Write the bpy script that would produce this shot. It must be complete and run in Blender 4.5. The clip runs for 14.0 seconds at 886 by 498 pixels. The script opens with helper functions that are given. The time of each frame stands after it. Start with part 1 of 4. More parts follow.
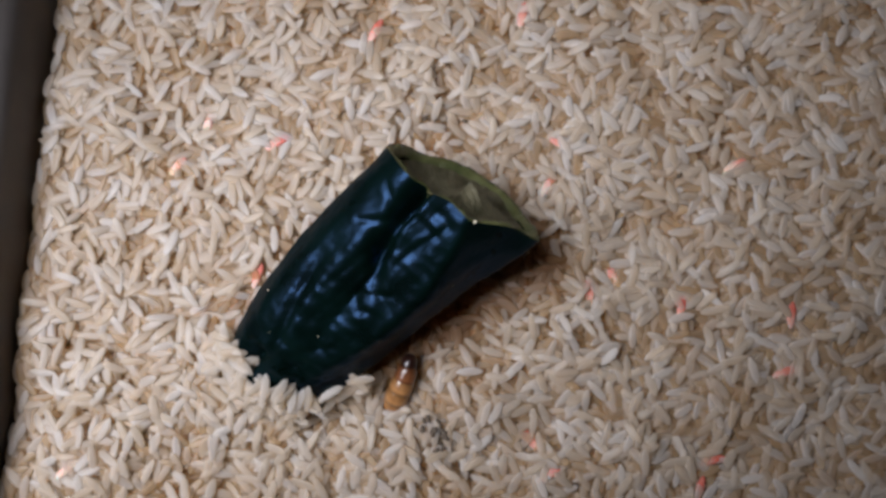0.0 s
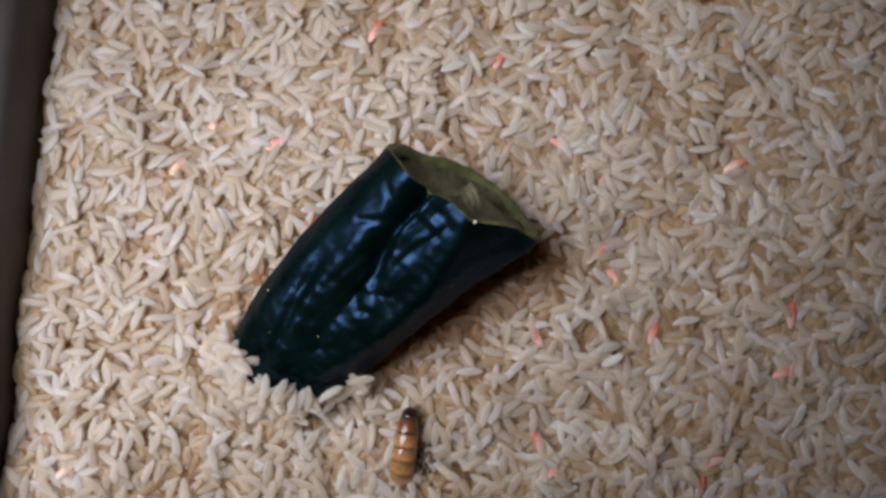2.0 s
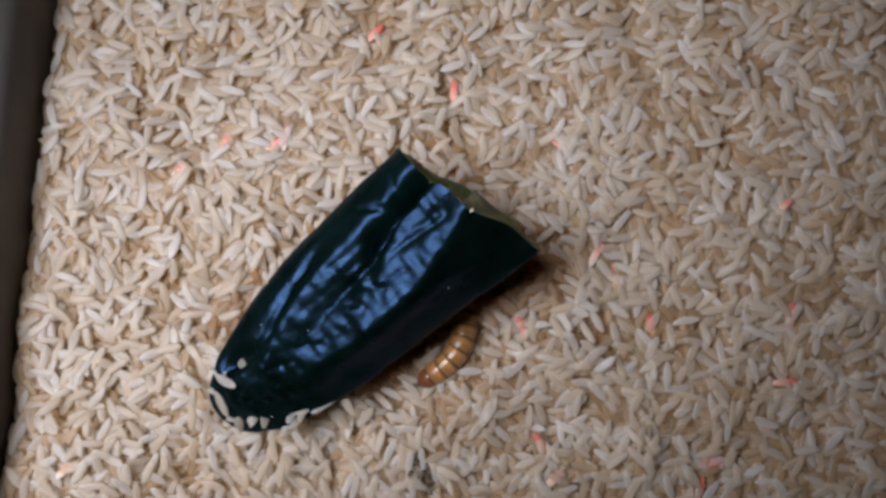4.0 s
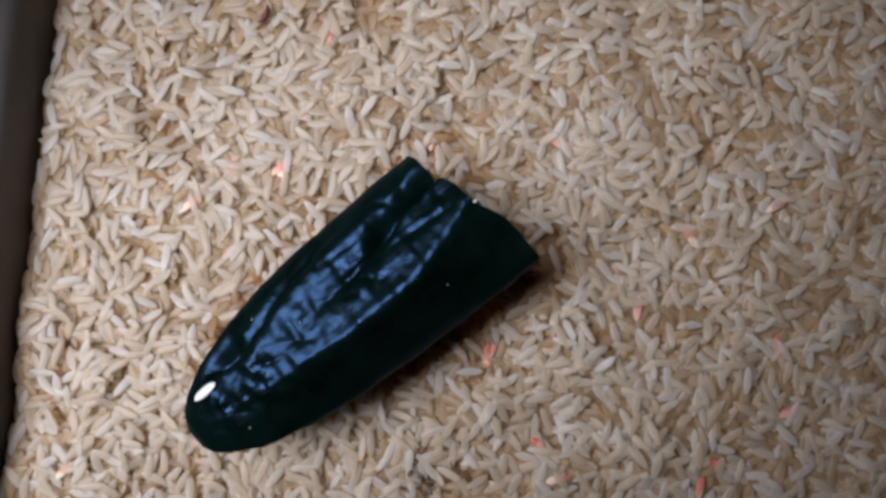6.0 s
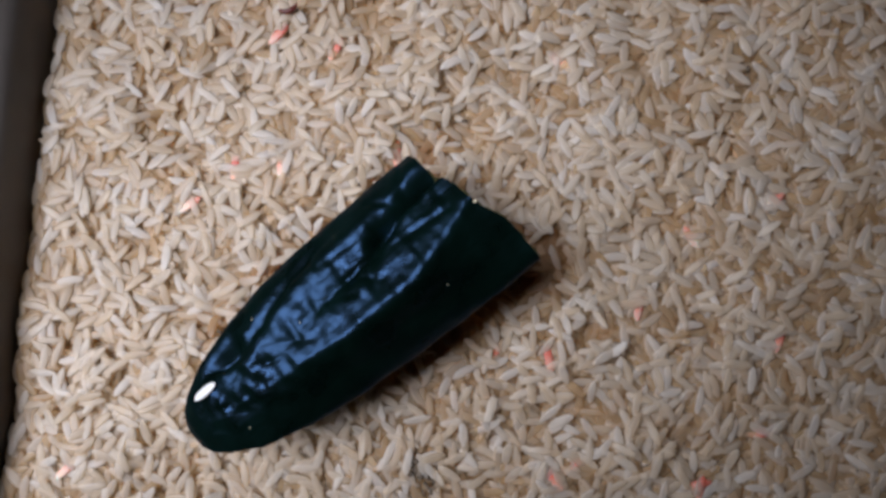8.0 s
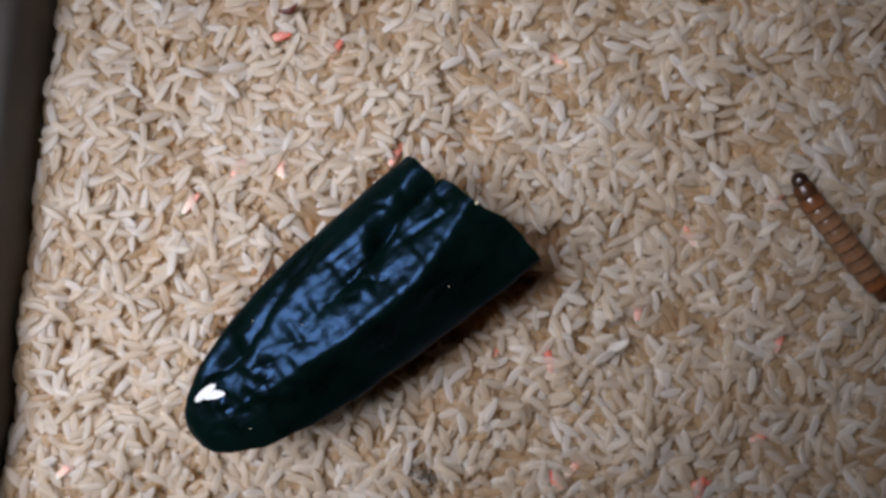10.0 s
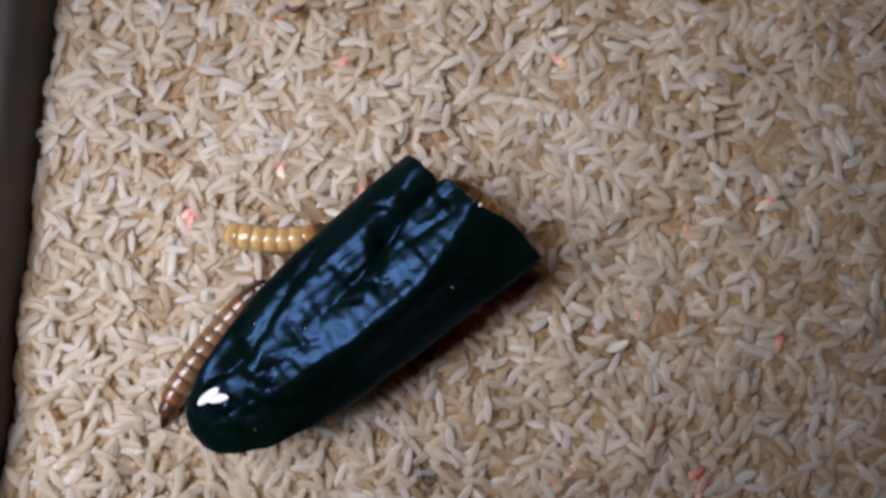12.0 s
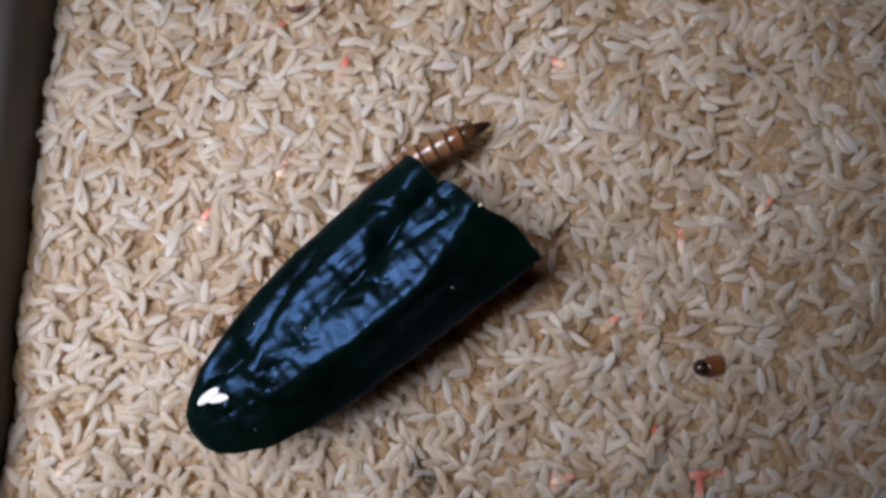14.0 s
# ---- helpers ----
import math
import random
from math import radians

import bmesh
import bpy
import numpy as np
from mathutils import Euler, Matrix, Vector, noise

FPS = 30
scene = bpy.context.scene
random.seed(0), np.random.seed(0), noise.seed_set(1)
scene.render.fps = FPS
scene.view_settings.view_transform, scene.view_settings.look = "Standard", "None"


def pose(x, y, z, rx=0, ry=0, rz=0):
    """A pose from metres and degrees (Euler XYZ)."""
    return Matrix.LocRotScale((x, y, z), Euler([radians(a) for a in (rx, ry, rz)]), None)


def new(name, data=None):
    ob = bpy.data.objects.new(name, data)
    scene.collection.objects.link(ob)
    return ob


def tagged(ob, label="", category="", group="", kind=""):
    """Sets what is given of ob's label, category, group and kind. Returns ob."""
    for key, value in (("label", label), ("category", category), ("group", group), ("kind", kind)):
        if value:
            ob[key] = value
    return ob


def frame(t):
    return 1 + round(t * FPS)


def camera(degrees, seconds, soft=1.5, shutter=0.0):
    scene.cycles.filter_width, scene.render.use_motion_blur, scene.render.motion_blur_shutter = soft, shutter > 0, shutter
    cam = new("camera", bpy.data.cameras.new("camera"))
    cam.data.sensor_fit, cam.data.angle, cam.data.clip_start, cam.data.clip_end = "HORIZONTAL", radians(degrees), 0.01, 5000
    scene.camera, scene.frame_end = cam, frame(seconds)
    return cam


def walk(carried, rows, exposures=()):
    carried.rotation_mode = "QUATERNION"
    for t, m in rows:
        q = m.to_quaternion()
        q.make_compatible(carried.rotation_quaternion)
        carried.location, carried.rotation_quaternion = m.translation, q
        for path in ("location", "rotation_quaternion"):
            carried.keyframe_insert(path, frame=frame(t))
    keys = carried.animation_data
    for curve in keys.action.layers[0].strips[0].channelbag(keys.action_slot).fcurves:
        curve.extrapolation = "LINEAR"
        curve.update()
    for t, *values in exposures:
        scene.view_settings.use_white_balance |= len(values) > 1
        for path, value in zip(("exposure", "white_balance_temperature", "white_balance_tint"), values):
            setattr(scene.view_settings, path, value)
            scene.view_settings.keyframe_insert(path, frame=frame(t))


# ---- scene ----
H = 0.19                 # height of the lens over the rice
cam = camera(60.0, 14.0, 3.2)
walk(cam, [(0.0, pose(0, 0, H)), (14.0, pose(0, 0, H))], [(0.0, 0.0), (14.0, 0.0)])

# ---- light: one added lamp out of view, close over the tray ----
world = bpy.data.worlds.new("sky")
world.use_nodes = True
sky = world.node_tree.nodes.new("ShaderNodeTexSky")
sky.sky_type, sky.sun_disc = "NISHITA", False
sky.sun_elevation, sky.sun_rotation = radians(38), radians(200)
world.node_tree.links.new(sky.outputs[0], world.node_tree.nodes["Background"].inputs[0])
world.node_tree.nodes["Background"].inputs[1].default_value = 0.06
scene.world = world

# unseen lamp close over the bin, up to the left, fitted to highlights and falloff
LAMP_EYE, LAMP_LONG = Vector((-0.172, 0.010, 0.246)), Vector((0.24, 0.24, 0.20))
lamp_z = (LAMP_EYE - Vector((-0.058, -0.006, 0.0))).normalized()
lamp_x = (LAMP_LONG - lamp_z * LAMP_LONG.dot(lamp_z)).normalized()
LAMP_AT = Matrix.Translation(LAMP_EYE) @ Matrix((lamp_x, lamp_z.cross(lamp_x), lamp_z)).transposed().to_4x4()
LAMP_W, LAMP_H = 0.32, 0.128
lamp_data = bpy.data.lights.new("unseen_lamp", "AREA")
lamp_data.shape, lamp_data.size, lamp_data.size_y = "RECTANGLE", LAMP_W, LAMP_H
# spread narrowed to darken the far side of the rice
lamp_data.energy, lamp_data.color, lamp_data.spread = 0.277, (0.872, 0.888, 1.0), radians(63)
lamp = new("unseen_lamp", lamp_data)
lamp.matrix_world = LAMP_AT


# ---- materials ----
def material(name):
    m = bpy.data.materials.new(name)
    m.use_nodes = True
    return m, m.node_tree.nodes, m.node_tree.links, m.node_tree.nodes["Principled BSDF"]


def node(nodes, kind, **values):
    n = nodes.new(kind)
    for key, value in values.items():
        n.inputs[key.replace("_", " ")].default_value = value
    return n


def ramp(nodes, stops):
    r = nodes.new("ShaderNodeValToRGB")
    while len(r.color_ramp.elements) < len(stops):
        r.color_ramp.elements.new(0.5)
    for e, (p, c) in zip(r.color_ramp.elements, stops):
        e.position, e.color = p, (*c, 1)
    return r


def bump(nodes, links, bsdf, height, strength, distance):
    b = nodes.new("ShaderNodeBump")
    b.inputs["Strength"].default_value, b.inputs["Distance"].default_value = strength, distance
    links.new(height, b.inputs["Height"])
    links.new(b.outputs[0], bsdf.inputs["Normal"])


# warmer and darker than the top layer: shade deep in the bed as colour
RICE_TINTS = [(0.0, (0.785, 0.665, 0.49)), (0.2, (0.85, 0.75, 0.59)), (0.55, (0.895, 0.815, 0.685)), (0.85, (0.935, 0.885, 0.805)), (1.0, (0.96, 0.94, 0.905))]


SHADE_TINTS = [(0.0, (0.64, 0.45, 0.27)), (0.5, (0.74, 0.56, 0.38)), (1.0, (0.84, 0.70, 0.53))]
# same rice lying on top, its stronger light put into whiter tints
LIT_TINTS = [(0.0, (0.92, 0.86, 0.765)), (0.3, (0.945, 0.91, 0.85)), (0.65, (0.96, 0.945, 0.92)), (1.0, (0.975, 0.97, 0.965))]
PALE_TINTS = [(0.0, (0.94, 0.89, 0.82)), (0.5, (0.955, 0.93, 0.89)), (1.0, (0.975, 0.97, 0.965))]


def rice_material(name, single, tints=RICE_TINTS, glassiness=0.57, inner=(0.98, 0.93, 0.82, 1)):
    """Parboiled rice: a slightly glassy grain; single grains vary by object, the joined bed by island."""
    m, nodes, links, bsdf = material(name)
    if single:
        pick = nodes.new("ShaderNodeObjectInfo").outputs["Random"]
    else:
        pick = nodes.new("ShaderNodeNewGeometry").outputs["Random Per Island"]
    tint = ramp(nodes, tints)
    coord = nodes.new("ShaderNodeTexCoord")
    patch = node(nodes, "ShaderNodeTexNoise", Scale=55.0, Detail=2.0)
    links.new(coord.outputs["Object"], patch.inputs["Vector"])
    shift = nodes.new("ShaderNodeMath")
    shift.operation = "MULTIPLY_ADD"
    shift.inputs[1].default_value, shift.inputs[2].default_value = 0.6, -0.28
    links.new(patch.outputs[0], shift.inputs[0])
    total = nodes.new("ShaderNodeMath")
    total.operation = "ADD"
    links.new(pick, total.inputs[0])
    links.new(shift.outputs[0], total.inputs[1])
    links.new(total.outputs[0], tint.inputs[0])
    cloud = node(nodes, "ShaderNodeTexNoise", Scale=420.0, Detail=2.0)
    links.new(coord.outputs["Object"], cloud.inputs["Vector"])
    shade = ramp(nodes, [(0.3, (0.94, 0.92, 0.89)), (0.7, (1.0, 1.0, 1.0))])
    links.new(cloud.outputs[0], shade.inputs[0])
    mix = nodes.new("ShaderNodeMix")
    mix.data_type, mix.blend_type = "RGBA", "MULTIPLY"
    mix.inputs[0].default_value = 1.0
    links.new(tint.outputs[0], mix.inputs[6])
    links.new(shade.outputs[0], mix.inputs[7])
    links.new(mix.outputs[2], bsdf.inputs["Base Color"])
    bsdf.inputs["Roughness"].default_value = 0.30
    bsdf.inputs["IOR"].default_value = 1.42
    # glassy grain: part of the light goes into it and through it, under a polished surface
    bsdf.inputs["Specular IOR Level"].default_value = 0.0
    trans = nodes.new("ShaderNodeBsdfTranslucent")
    # light that has gone through the grain comes out browner
    amber = nodes.new("ShaderNodeMix")
    amber.data_type, amber.blend_type = "RGBA", "MULTIPLY"
    amber.inputs[0].default_value, amber.inputs[7].default_value = 1.0, inner
    links.new(mix.outputs[2], amber.inputs[6])
    links.new(amber.outputs[2], trans.inputs[0])
    blend = nodes.new("ShaderNodeMixShader")
    blend.inputs[0].default_value = 0.66
    links.new(bsdf.outputs[0], blend.inputs[1])
    links.new(trans.outputs[0], blend.inputs[2])
    clear = nodes.new("ShaderNodeBsdfTransparent")
    clear.inputs[0].default_value = (1.0, 0.895, 0.70, 1)
    glassy = nodes.new("ShaderNodeMixShader")
    # the whiter a grain, the chalkier
    chalk = nodes.new("ShaderNodeMapRange")
    for socket, value in zip(chalk.inputs[1:5], (0.55, 1.1, glassiness, 0.35 * glassiness)):
        socket.default_value = value
    links.new(total.outputs[0], chalk.inputs[0])
    links.new(chalk.outputs[0], glassy.inputs[0])
    links.new(blend.outputs[0], glassy.inputs[1])
    links.new(clear.outputs[0], glassy.inputs[2])
    polish = nodes.new("ShaderNodeBsdfAnisotropic")
    polish.inputs["Roughness"].default_value = 0.42
    shell = nodes.new("ShaderNodeMixShader")
    shell.inputs[0].default_value = 0.034
    links.new(glassy.outputs[0], shell.inputs[1])
    links.new(polish.outputs[0], shell.inputs[2])
    links.new(shell.outputs[0], nodes["Material Output"].inputs[0])
    fine = node(nodes, "ShaderNodeTexNoise", Scale=2500.0, Detail=1.0)
    links.new(coord.outputs["Object"], fine.inputs["Vector"])
    bump(nodes, links, bsdf, fine.outputs[0], 0.25, 0.0002)
    return m


def mottled(name, dark, light, scale, rough, grain=0.0, coat=0.0, metal=0.0):
    m, nodes, links, bsdf = material(name)
    coord = nodes.new("ShaderNodeTexCoord")
    n1 = node(nodes, "ShaderNodeTexNoise", Scale=scale, Detail=4.0)
    links.new(coord.outputs["Object"], n1.inputs["Vector"])
    tint = ramp(nodes, [(0.3, dark), (0.7, light)])
    links.new(n1.outputs[0], tint.inputs[0])
    links.new(tint.outputs[0], bsdf.inputs["Base Color"])
    bsdf.inputs["Roughness"].default_value = rough
    bsdf.inputs["Metallic"].default_value = metal
    bsdf.inputs["Coat Weight"].default_value = coat
    bsdf.inputs["Coat Roughness"].default_value = 0.16
    if grain:
        n2 = node(nodes, "ShaderNodeTexNoise", Scale=scale * 6, Detail=3.0)
        links.new(coord.outputs["Object"], n2.inputs["Vector"])
        bump(nodes, links, bsdf, n2.outputs[0], 0.5, grain)
    return m


def worm_material(name, base, band):
    """Horny skin: amber plates with a dark hind margin."""
    m, nodes, links, bsdf = material(name)
    coord = nodes.new("ShaderNodeTexCoord")
    split = nodes.new("ShaderNodeSeparateXYZ")
    links.new(coord.outputs["Generated"], split.inputs[0])
    rows = ramp(nodes, [(0.0, band), (0.07, band), (0.13, tuple(0.7 * c for c in base)), (0.22, tuple(1.2 * c for c in base)), (0.55, base), (1.0, tuple(0.55 * c for c in base))])
    links.new(split.outputs[0], rows.inputs[0])
    spots = node(nodes, "ShaderNodeTexNoise", Scale=700.0, Detail=3.0)
    links.new(coord.outputs["Object"], spots.inputs["Vector"])
    shade = ramp(nodes, [(0.3, (0.62, 0.56, 0.50)), (0.7, (1, 1, 1))])
    links.new(spots.outputs[0], shade.inputs[0])
    mix = nodes.new("ShaderNodeMix")
    mix.data_type, mix.blend_type = "RGBA", "MULTIPLY"
    mix.inputs[0].default_value = 1.0
    links.new(rows.outputs[0], mix.inputs[6])
    links.new(shade.outputs[0], mix.inputs[7])
    links.new(mix.outputs[2], bsdf.inputs["Base Color"])
    bsdf.inputs["Roughness"].default_value = 0.30
    bsdf.inputs["Coat Weight"].default_value = 0.7
    bsdf.inputs["Coat Roughness"].default_value = 0.12
    bump(nodes, links, bsdf, spots.outputs[0], 0.15, 0.0004)
    return m


M_WHITE = mottled("chalky_rice", (0.80, 0.80, 0.80), (0.90, 0.90, 0.90), 500, 0.5)
M_RICE_BED, M_RICE = rice_material("parboiled_rice", False), rice_material("parboiled_rice_grain", True, PALE_TINTS, 0.40, (1.0, 0.98, 0.95, 1))
M_RICE_LIT = rice_material("lit_rice", False, LIT_TINTS, 0.34, (1.0, 0.98, 0.95, 1))
M_RICE_SHADED = rice_material("shaded_rice", False, SHADE_TINTS)


def dyed(name, stops):
    m, nodes, links, bsdf = material(name)
    coord = nodes.new("ShaderNodeTexCoord")
    split = nodes.new("ShaderNodeSeparateXYZ")
    links.new(coord.outputs["Generated"], split.inputs[0])
    speck = node(nodes, "ShaderNodeTexNoise", Scale=900.0, Detail=2.0)
    links.new(coord.outputs["Object"], speck.inputs["Vector"])
    add = nodes.new("ShaderNodeMath")
    add.operation = "MULTIPLY_ADD"
    add.inputs[1].default_value = 0.5
    links.new(speck.outputs[0], add.inputs[0])
    links.new(split.outputs[0], add.inputs[2])
    tint = ramp(nodes, stops)
    links.new(add.outputs[0], tint.inputs[0])
    links.new(tint.outputs[0], bsdf.inputs["Base Color"])
    bsdf.inputs["Roughness"].default_value = 0.45
    bsdf.inputs["Subsurface Weight"].default_value = 0.5
    bsdf.inputs["Subsurface Radius"].default_value = (1.0, 0.4, 0.3)
    bsdf.inputs["Subsurface Scale"].default_value = 0.001
    return m


M_RED = dyed("red_dyed_rice", [(0.35, (0.82, 0.52, 0.42)), (0.7, (0.74, 0.31, 0.24)), (1.1, (0.66, 0.17, 0.12))])
M_PINK = dyed("pink_dyed_rice", [(0.3, (0.85, 0.70, 0.58)), (0.75, (0.82, 0.54, 0.44)), (1.1, (0.76, 0.32, 0.25))])
M_GAP_SHADE = mottled("gap_shade", (0.50, 0.35, 0.21), (0.68, 0.50, 0.33), 300, 0.8, 0.001)


def skin_material():
    """Near-black green waxy skin; its highlights' blue light is put into the gloss colour."""
    m, nodes, links, bsdf = material("pepper_skin")
    coord = nodes.new("ShaderNodeTexCoord")
    n1 = node(nodes, "ShaderNodeTexNoise", Scale=110.0, Detail=4.0)
    links.new(coord.outputs["Object"], n1.inputs["Vector"])
    tint = ramp(nodes, [(0.3, (0.0004, 0.0028, 0.0020)), (0.7, (0.0013, 0.0068, 0.0044))])
    links.new(n1.outputs[0], tint.inputs[0])
    links.new(tint.outputs[0], bsdf.inputs["Base Color"])
    bsdf.inputs["Roughness"].default_value = 0.5
    bsdf.inputs["Specular IOR Level"].default_value = 0.03
    gloss = nodes.new("ShaderNodeBsdfAnisotropic")
    gloss.inputs["Color"].default_value = (0.20, 0.46, 1.0, 1)
    rough = ramp(nodes, [(0.35, (0.25, 0.25, 0.25)), (0.7, (0.38, 0.38, 0.38))])
    links.new(n1.outputs[0], rough.inputs[0])
    links.new(rough.outputs[0], gloss.inputs["Roughness"])
    blend = nodes.new("ShaderNodeMixShader")
    blend.inputs[0].default_value = 0.031
    links.new(bsdf.outputs[0], blend.inputs[1])
    links.new(gloss.outputs[0], blend.inputs[2])
    links.new(blend.outputs[0], nodes["Material Output"].inputs[0])
    n2 = node(nodes, "ShaderNodeTexNoise", Scale=620.0, Detail=2.0)
    links.new(coord.outputs["Object"], n2.inputs["Vector"])
    b = nodes.new("ShaderNodeBump")
    b.inputs["Strength"].default_value, b.inputs["Distance"].default_value = 0.22, 0.0004
    links.new(n2.outputs[0], b.inputs["Height"])
    # shrivelled lines that run with the pepper's length
    along = node(nodes, "ShaderNodeMapping", Scale=(0.5, 1.0, 1.0))
    links.new(coord.outputs["Object"], along.inputs["Vector"])
    n3 = node(nodes, "ShaderNodeTexNoise", Scale=210.0, Detail=2.0, Distortion=0.6)
    links.new(along.outputs[0], n3.inputs["Vector"])
    b3 = nodes.new("ShaderNodeBump")
    b3.inputs["Strength"].default_value, b3.inputs["Distance"].default_value = 0.14, 0.0016
    links.new(n3.outputs[0], b3.inputs["Height"])
    links.new(b3.outputs[0], b.inputs["Normal"])
    links.new(b.outputs[0], bsdf.inputs["Normal"])
    links.new(b.outputs[0], gloss.inputs["Normal"])
    return m


M_SKIN = skin_material()
M_FLESH = mottled("pepper_flesh", (0.065, 0.078, 0.024), (0.16, 0.165, 0.062), 220, 0.45, 0.0006)
M_CORE = mottled("pepper_core", (0.055, 0.052, 0.024), (0.18, 0.16, 0.095), 180, 0.5, 0.0012)
M_FLECK = mottled("pale_seed", (0.60, 0.54, 0.38), (0.80, 0.74, 0.58), 900, 0.5)
M_BIN = mottled("bin_plastic", (0.066, 0.056, 0.050), (0.092, 0.080, 0.072), 60, 0.5, 0.0002)
# kept pale so the unseen walls and ceiling bounce light onto the rice
M_WALL = mottled("room_bounce", (0.50, 0.46, 0.41), (0.58, 0.54, 0.49), 6, 0.8, 0.002)
M_FLOOR = mottled("room_floor", (0.16, 0.11, 0.075), (0.24, 0.17, 0.115), 9, 0.6, 0.001)
M_WORM = worm_material("worm_amber", (0.46, 0.225, 0.082), (0.12, 0.048, 0.018))
M_WORM_BROWN = worm_material("worm_brown", (0.26, 0.135, 0.072), (0.05, 0.020, 0.011))
M_WORM_PALE = worm_material("worm_pale", (0.64, 0.40, 0.16), (0.34, 0.16, 0.05))
M_WORM_RUST = worm_material("worm_rust", (0.22, 0.080, 0.030), (0.04, 0.014, 0.008))
M_DARK = mottled("worm_dark_horn", (0.012, 0.005, 0.004), (0.040, 0.014, 0.009), 500, 0.28, 0.0, 0.4)
M_DARKER = mottled("worm_brown_horn", (0.05, 0.018, 0.008), (0.10, 0.038, 0.014), 500, 0.3, 0.0, 0.4)
M_LEG = mottled("worm_leg_horn", (0.20, 0.09, 0.03), (0.30, 0.14, 0.05), 500, 0.35)
M_FRASS = mottled("frass", (0.04, 0.028, 0.02), (0.26, 0.20, 0.14), 900, 0.8)
M_HUSK = mottled("dark_red_husk", (0.07, 0.012, 0.012), (0.17, 0.035, 0.025), 600, 0.4)


# ---- mesh helpers ----
def mesh(name, verts, faces, mat, smooth=True):
    me = bpy.data.meshes.new(name)
    me.from_pydata(verts, [], faces)
    me.materials.append(mat)
    if smooth:
        me.polygons.foreach_set("use_smooth", [True] * len(me.polygons))
    me.update()
    return me


def part(name, me, parent, label=""):
    ob = new(name, me)
    ob.parent = parent
    return tagged(ob, label)


def boxes(name, spans, mat, bevel=0.0):
    """One mesh out of several boxes, each ((x0, x1), (y0, y1), (z0, z1))."""
    bm = bmesh.new()
    for (x0, x1), (y0, y1), (z0, z1) in spans:
        made = bmesh.ops.create_cube(bm, size=1.0)
        for v in made["verts"]:
            v.co = Vector((x0 + (v.co.x + 0.5) * (x1 - x0), y0 + (v.co.y + 0.5) * (y1 - y0), z0 + (v.co.z + 0.5) * (z1 - z0)))
    if bevel:
        bmesh.ops.bevel(bm, geom=bm.edges[:], offset=bevel, segments=3, affect="EDGES", profile=0.5)
    me = bpy.data.meshes.new(name)
    bm.to_mesh(me)
    bm.free()
    me.materials.append(mat)
    return me


def lathe(rings, sides, squash=1.0, ends=True):
    """Verts and faces of a body of rings (x, radius) along x."""
    verts, faces = [], []
    for x, r in rings:
        for k in range(sides):
            a = 2 * math.pi * k / sides
            verts.append((x, r * math.cos(a), r * squash * math.sin(a)))
    for i in range(len(rings) - 1):
        for k in range(sides):
            j = (k + 1) % sides
            faces.append((i * sides + k, i * sides + j, (i + 1) * sides + j, (i + 1) * sides + k))
    if ends:
        faces.append(tuple(reversed(range(sides))))
        faces.append(tuple((len(rings) - 1) * sides + k for k in range(sides)))
    return verts, [tuple(reversed(f)) for f in faces]


# ---- room: added out of view round the tray and its lamp ----
BIN_FLOOR = -0.045
Z0, RX, RW = BIN_FLOOR - 0.004, 1.2, 0.75


def slope(x, y, up=0.0):
    """Height of the sloping ceiling over a place of the floor."""
    return LAMP_EYE.z + 0.01 + (up - lamp_z.x * (x - LAMP_EYE.x) - lamp_z.y * (y - LAMP_EYE.y)) / lamp_z.z


def room_wall(name, x0, x1, y0, y1):
    base = [(x0, y0), (x1, y0), (x1, y1), (x0, y1)]
    verts = [(x, y, Z0) for x, y in base] + [(x, y, slope(x, y) - 0.003) for x, y in base]
    faces = [(3, 2, 1, 0), (4, 5, 6, 7), (0, 1, 5, 4), (1, 2, 6, 5), (2, 3, 7, 6), (3, 0, 4, 7)]
    tagged(new(name, mesh(name, verts, faces, M_WALL, False)), "plain pale cream wall, added out of view to close the room", "wall", kind="structure")


room_wall("wall_north", -RW, RX, RX, RX + 0.1)
room_wall("wall_south", -RW, RX, -RX - 0.1, -RX)
room_wall("wall_west", -RW - 0.1, -RW, -RX - 0.1, RX + 0.1)
room_wall("wall_east", RX, RX + 0.1, -RX - 0.1, RX + 0.1)
tagged(new("floor", boxes("floor", [((-RW - 0.1, RX + 0.1), (-RX - 0.1, RX + 0.1), (Z0 - 0.08, Z0))], M_FLOOR)),
       "plain brown floor under the bin", "floor", kind="structure")
# opening of the added ceiling, cut to fit the unseen lamp
WW, WH = LAMP_W / 2 + 0.004, LAMP_H / 2 + 0.004
hole = [LAMP_AT @ Vector((x, y, 0)) for x, y in ((-WW, -WH), (WW, -WH), (WW, WH), (-WW, WH))]
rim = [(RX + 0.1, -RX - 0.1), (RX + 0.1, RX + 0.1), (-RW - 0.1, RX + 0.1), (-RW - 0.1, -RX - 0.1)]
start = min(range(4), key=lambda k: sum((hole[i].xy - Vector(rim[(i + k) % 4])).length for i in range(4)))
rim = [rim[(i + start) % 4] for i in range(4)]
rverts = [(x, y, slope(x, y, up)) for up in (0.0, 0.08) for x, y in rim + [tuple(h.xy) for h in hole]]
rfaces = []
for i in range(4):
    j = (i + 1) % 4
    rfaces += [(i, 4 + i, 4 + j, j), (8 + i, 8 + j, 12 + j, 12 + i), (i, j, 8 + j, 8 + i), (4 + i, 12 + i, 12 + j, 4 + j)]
tagged(new("ceiling", mesh("ceiling", rverts, rfaces, M_WALL, False)), "plain pale cream sloping ceiling, added out of view, open for the lamp", "ceiling", kind="structure")

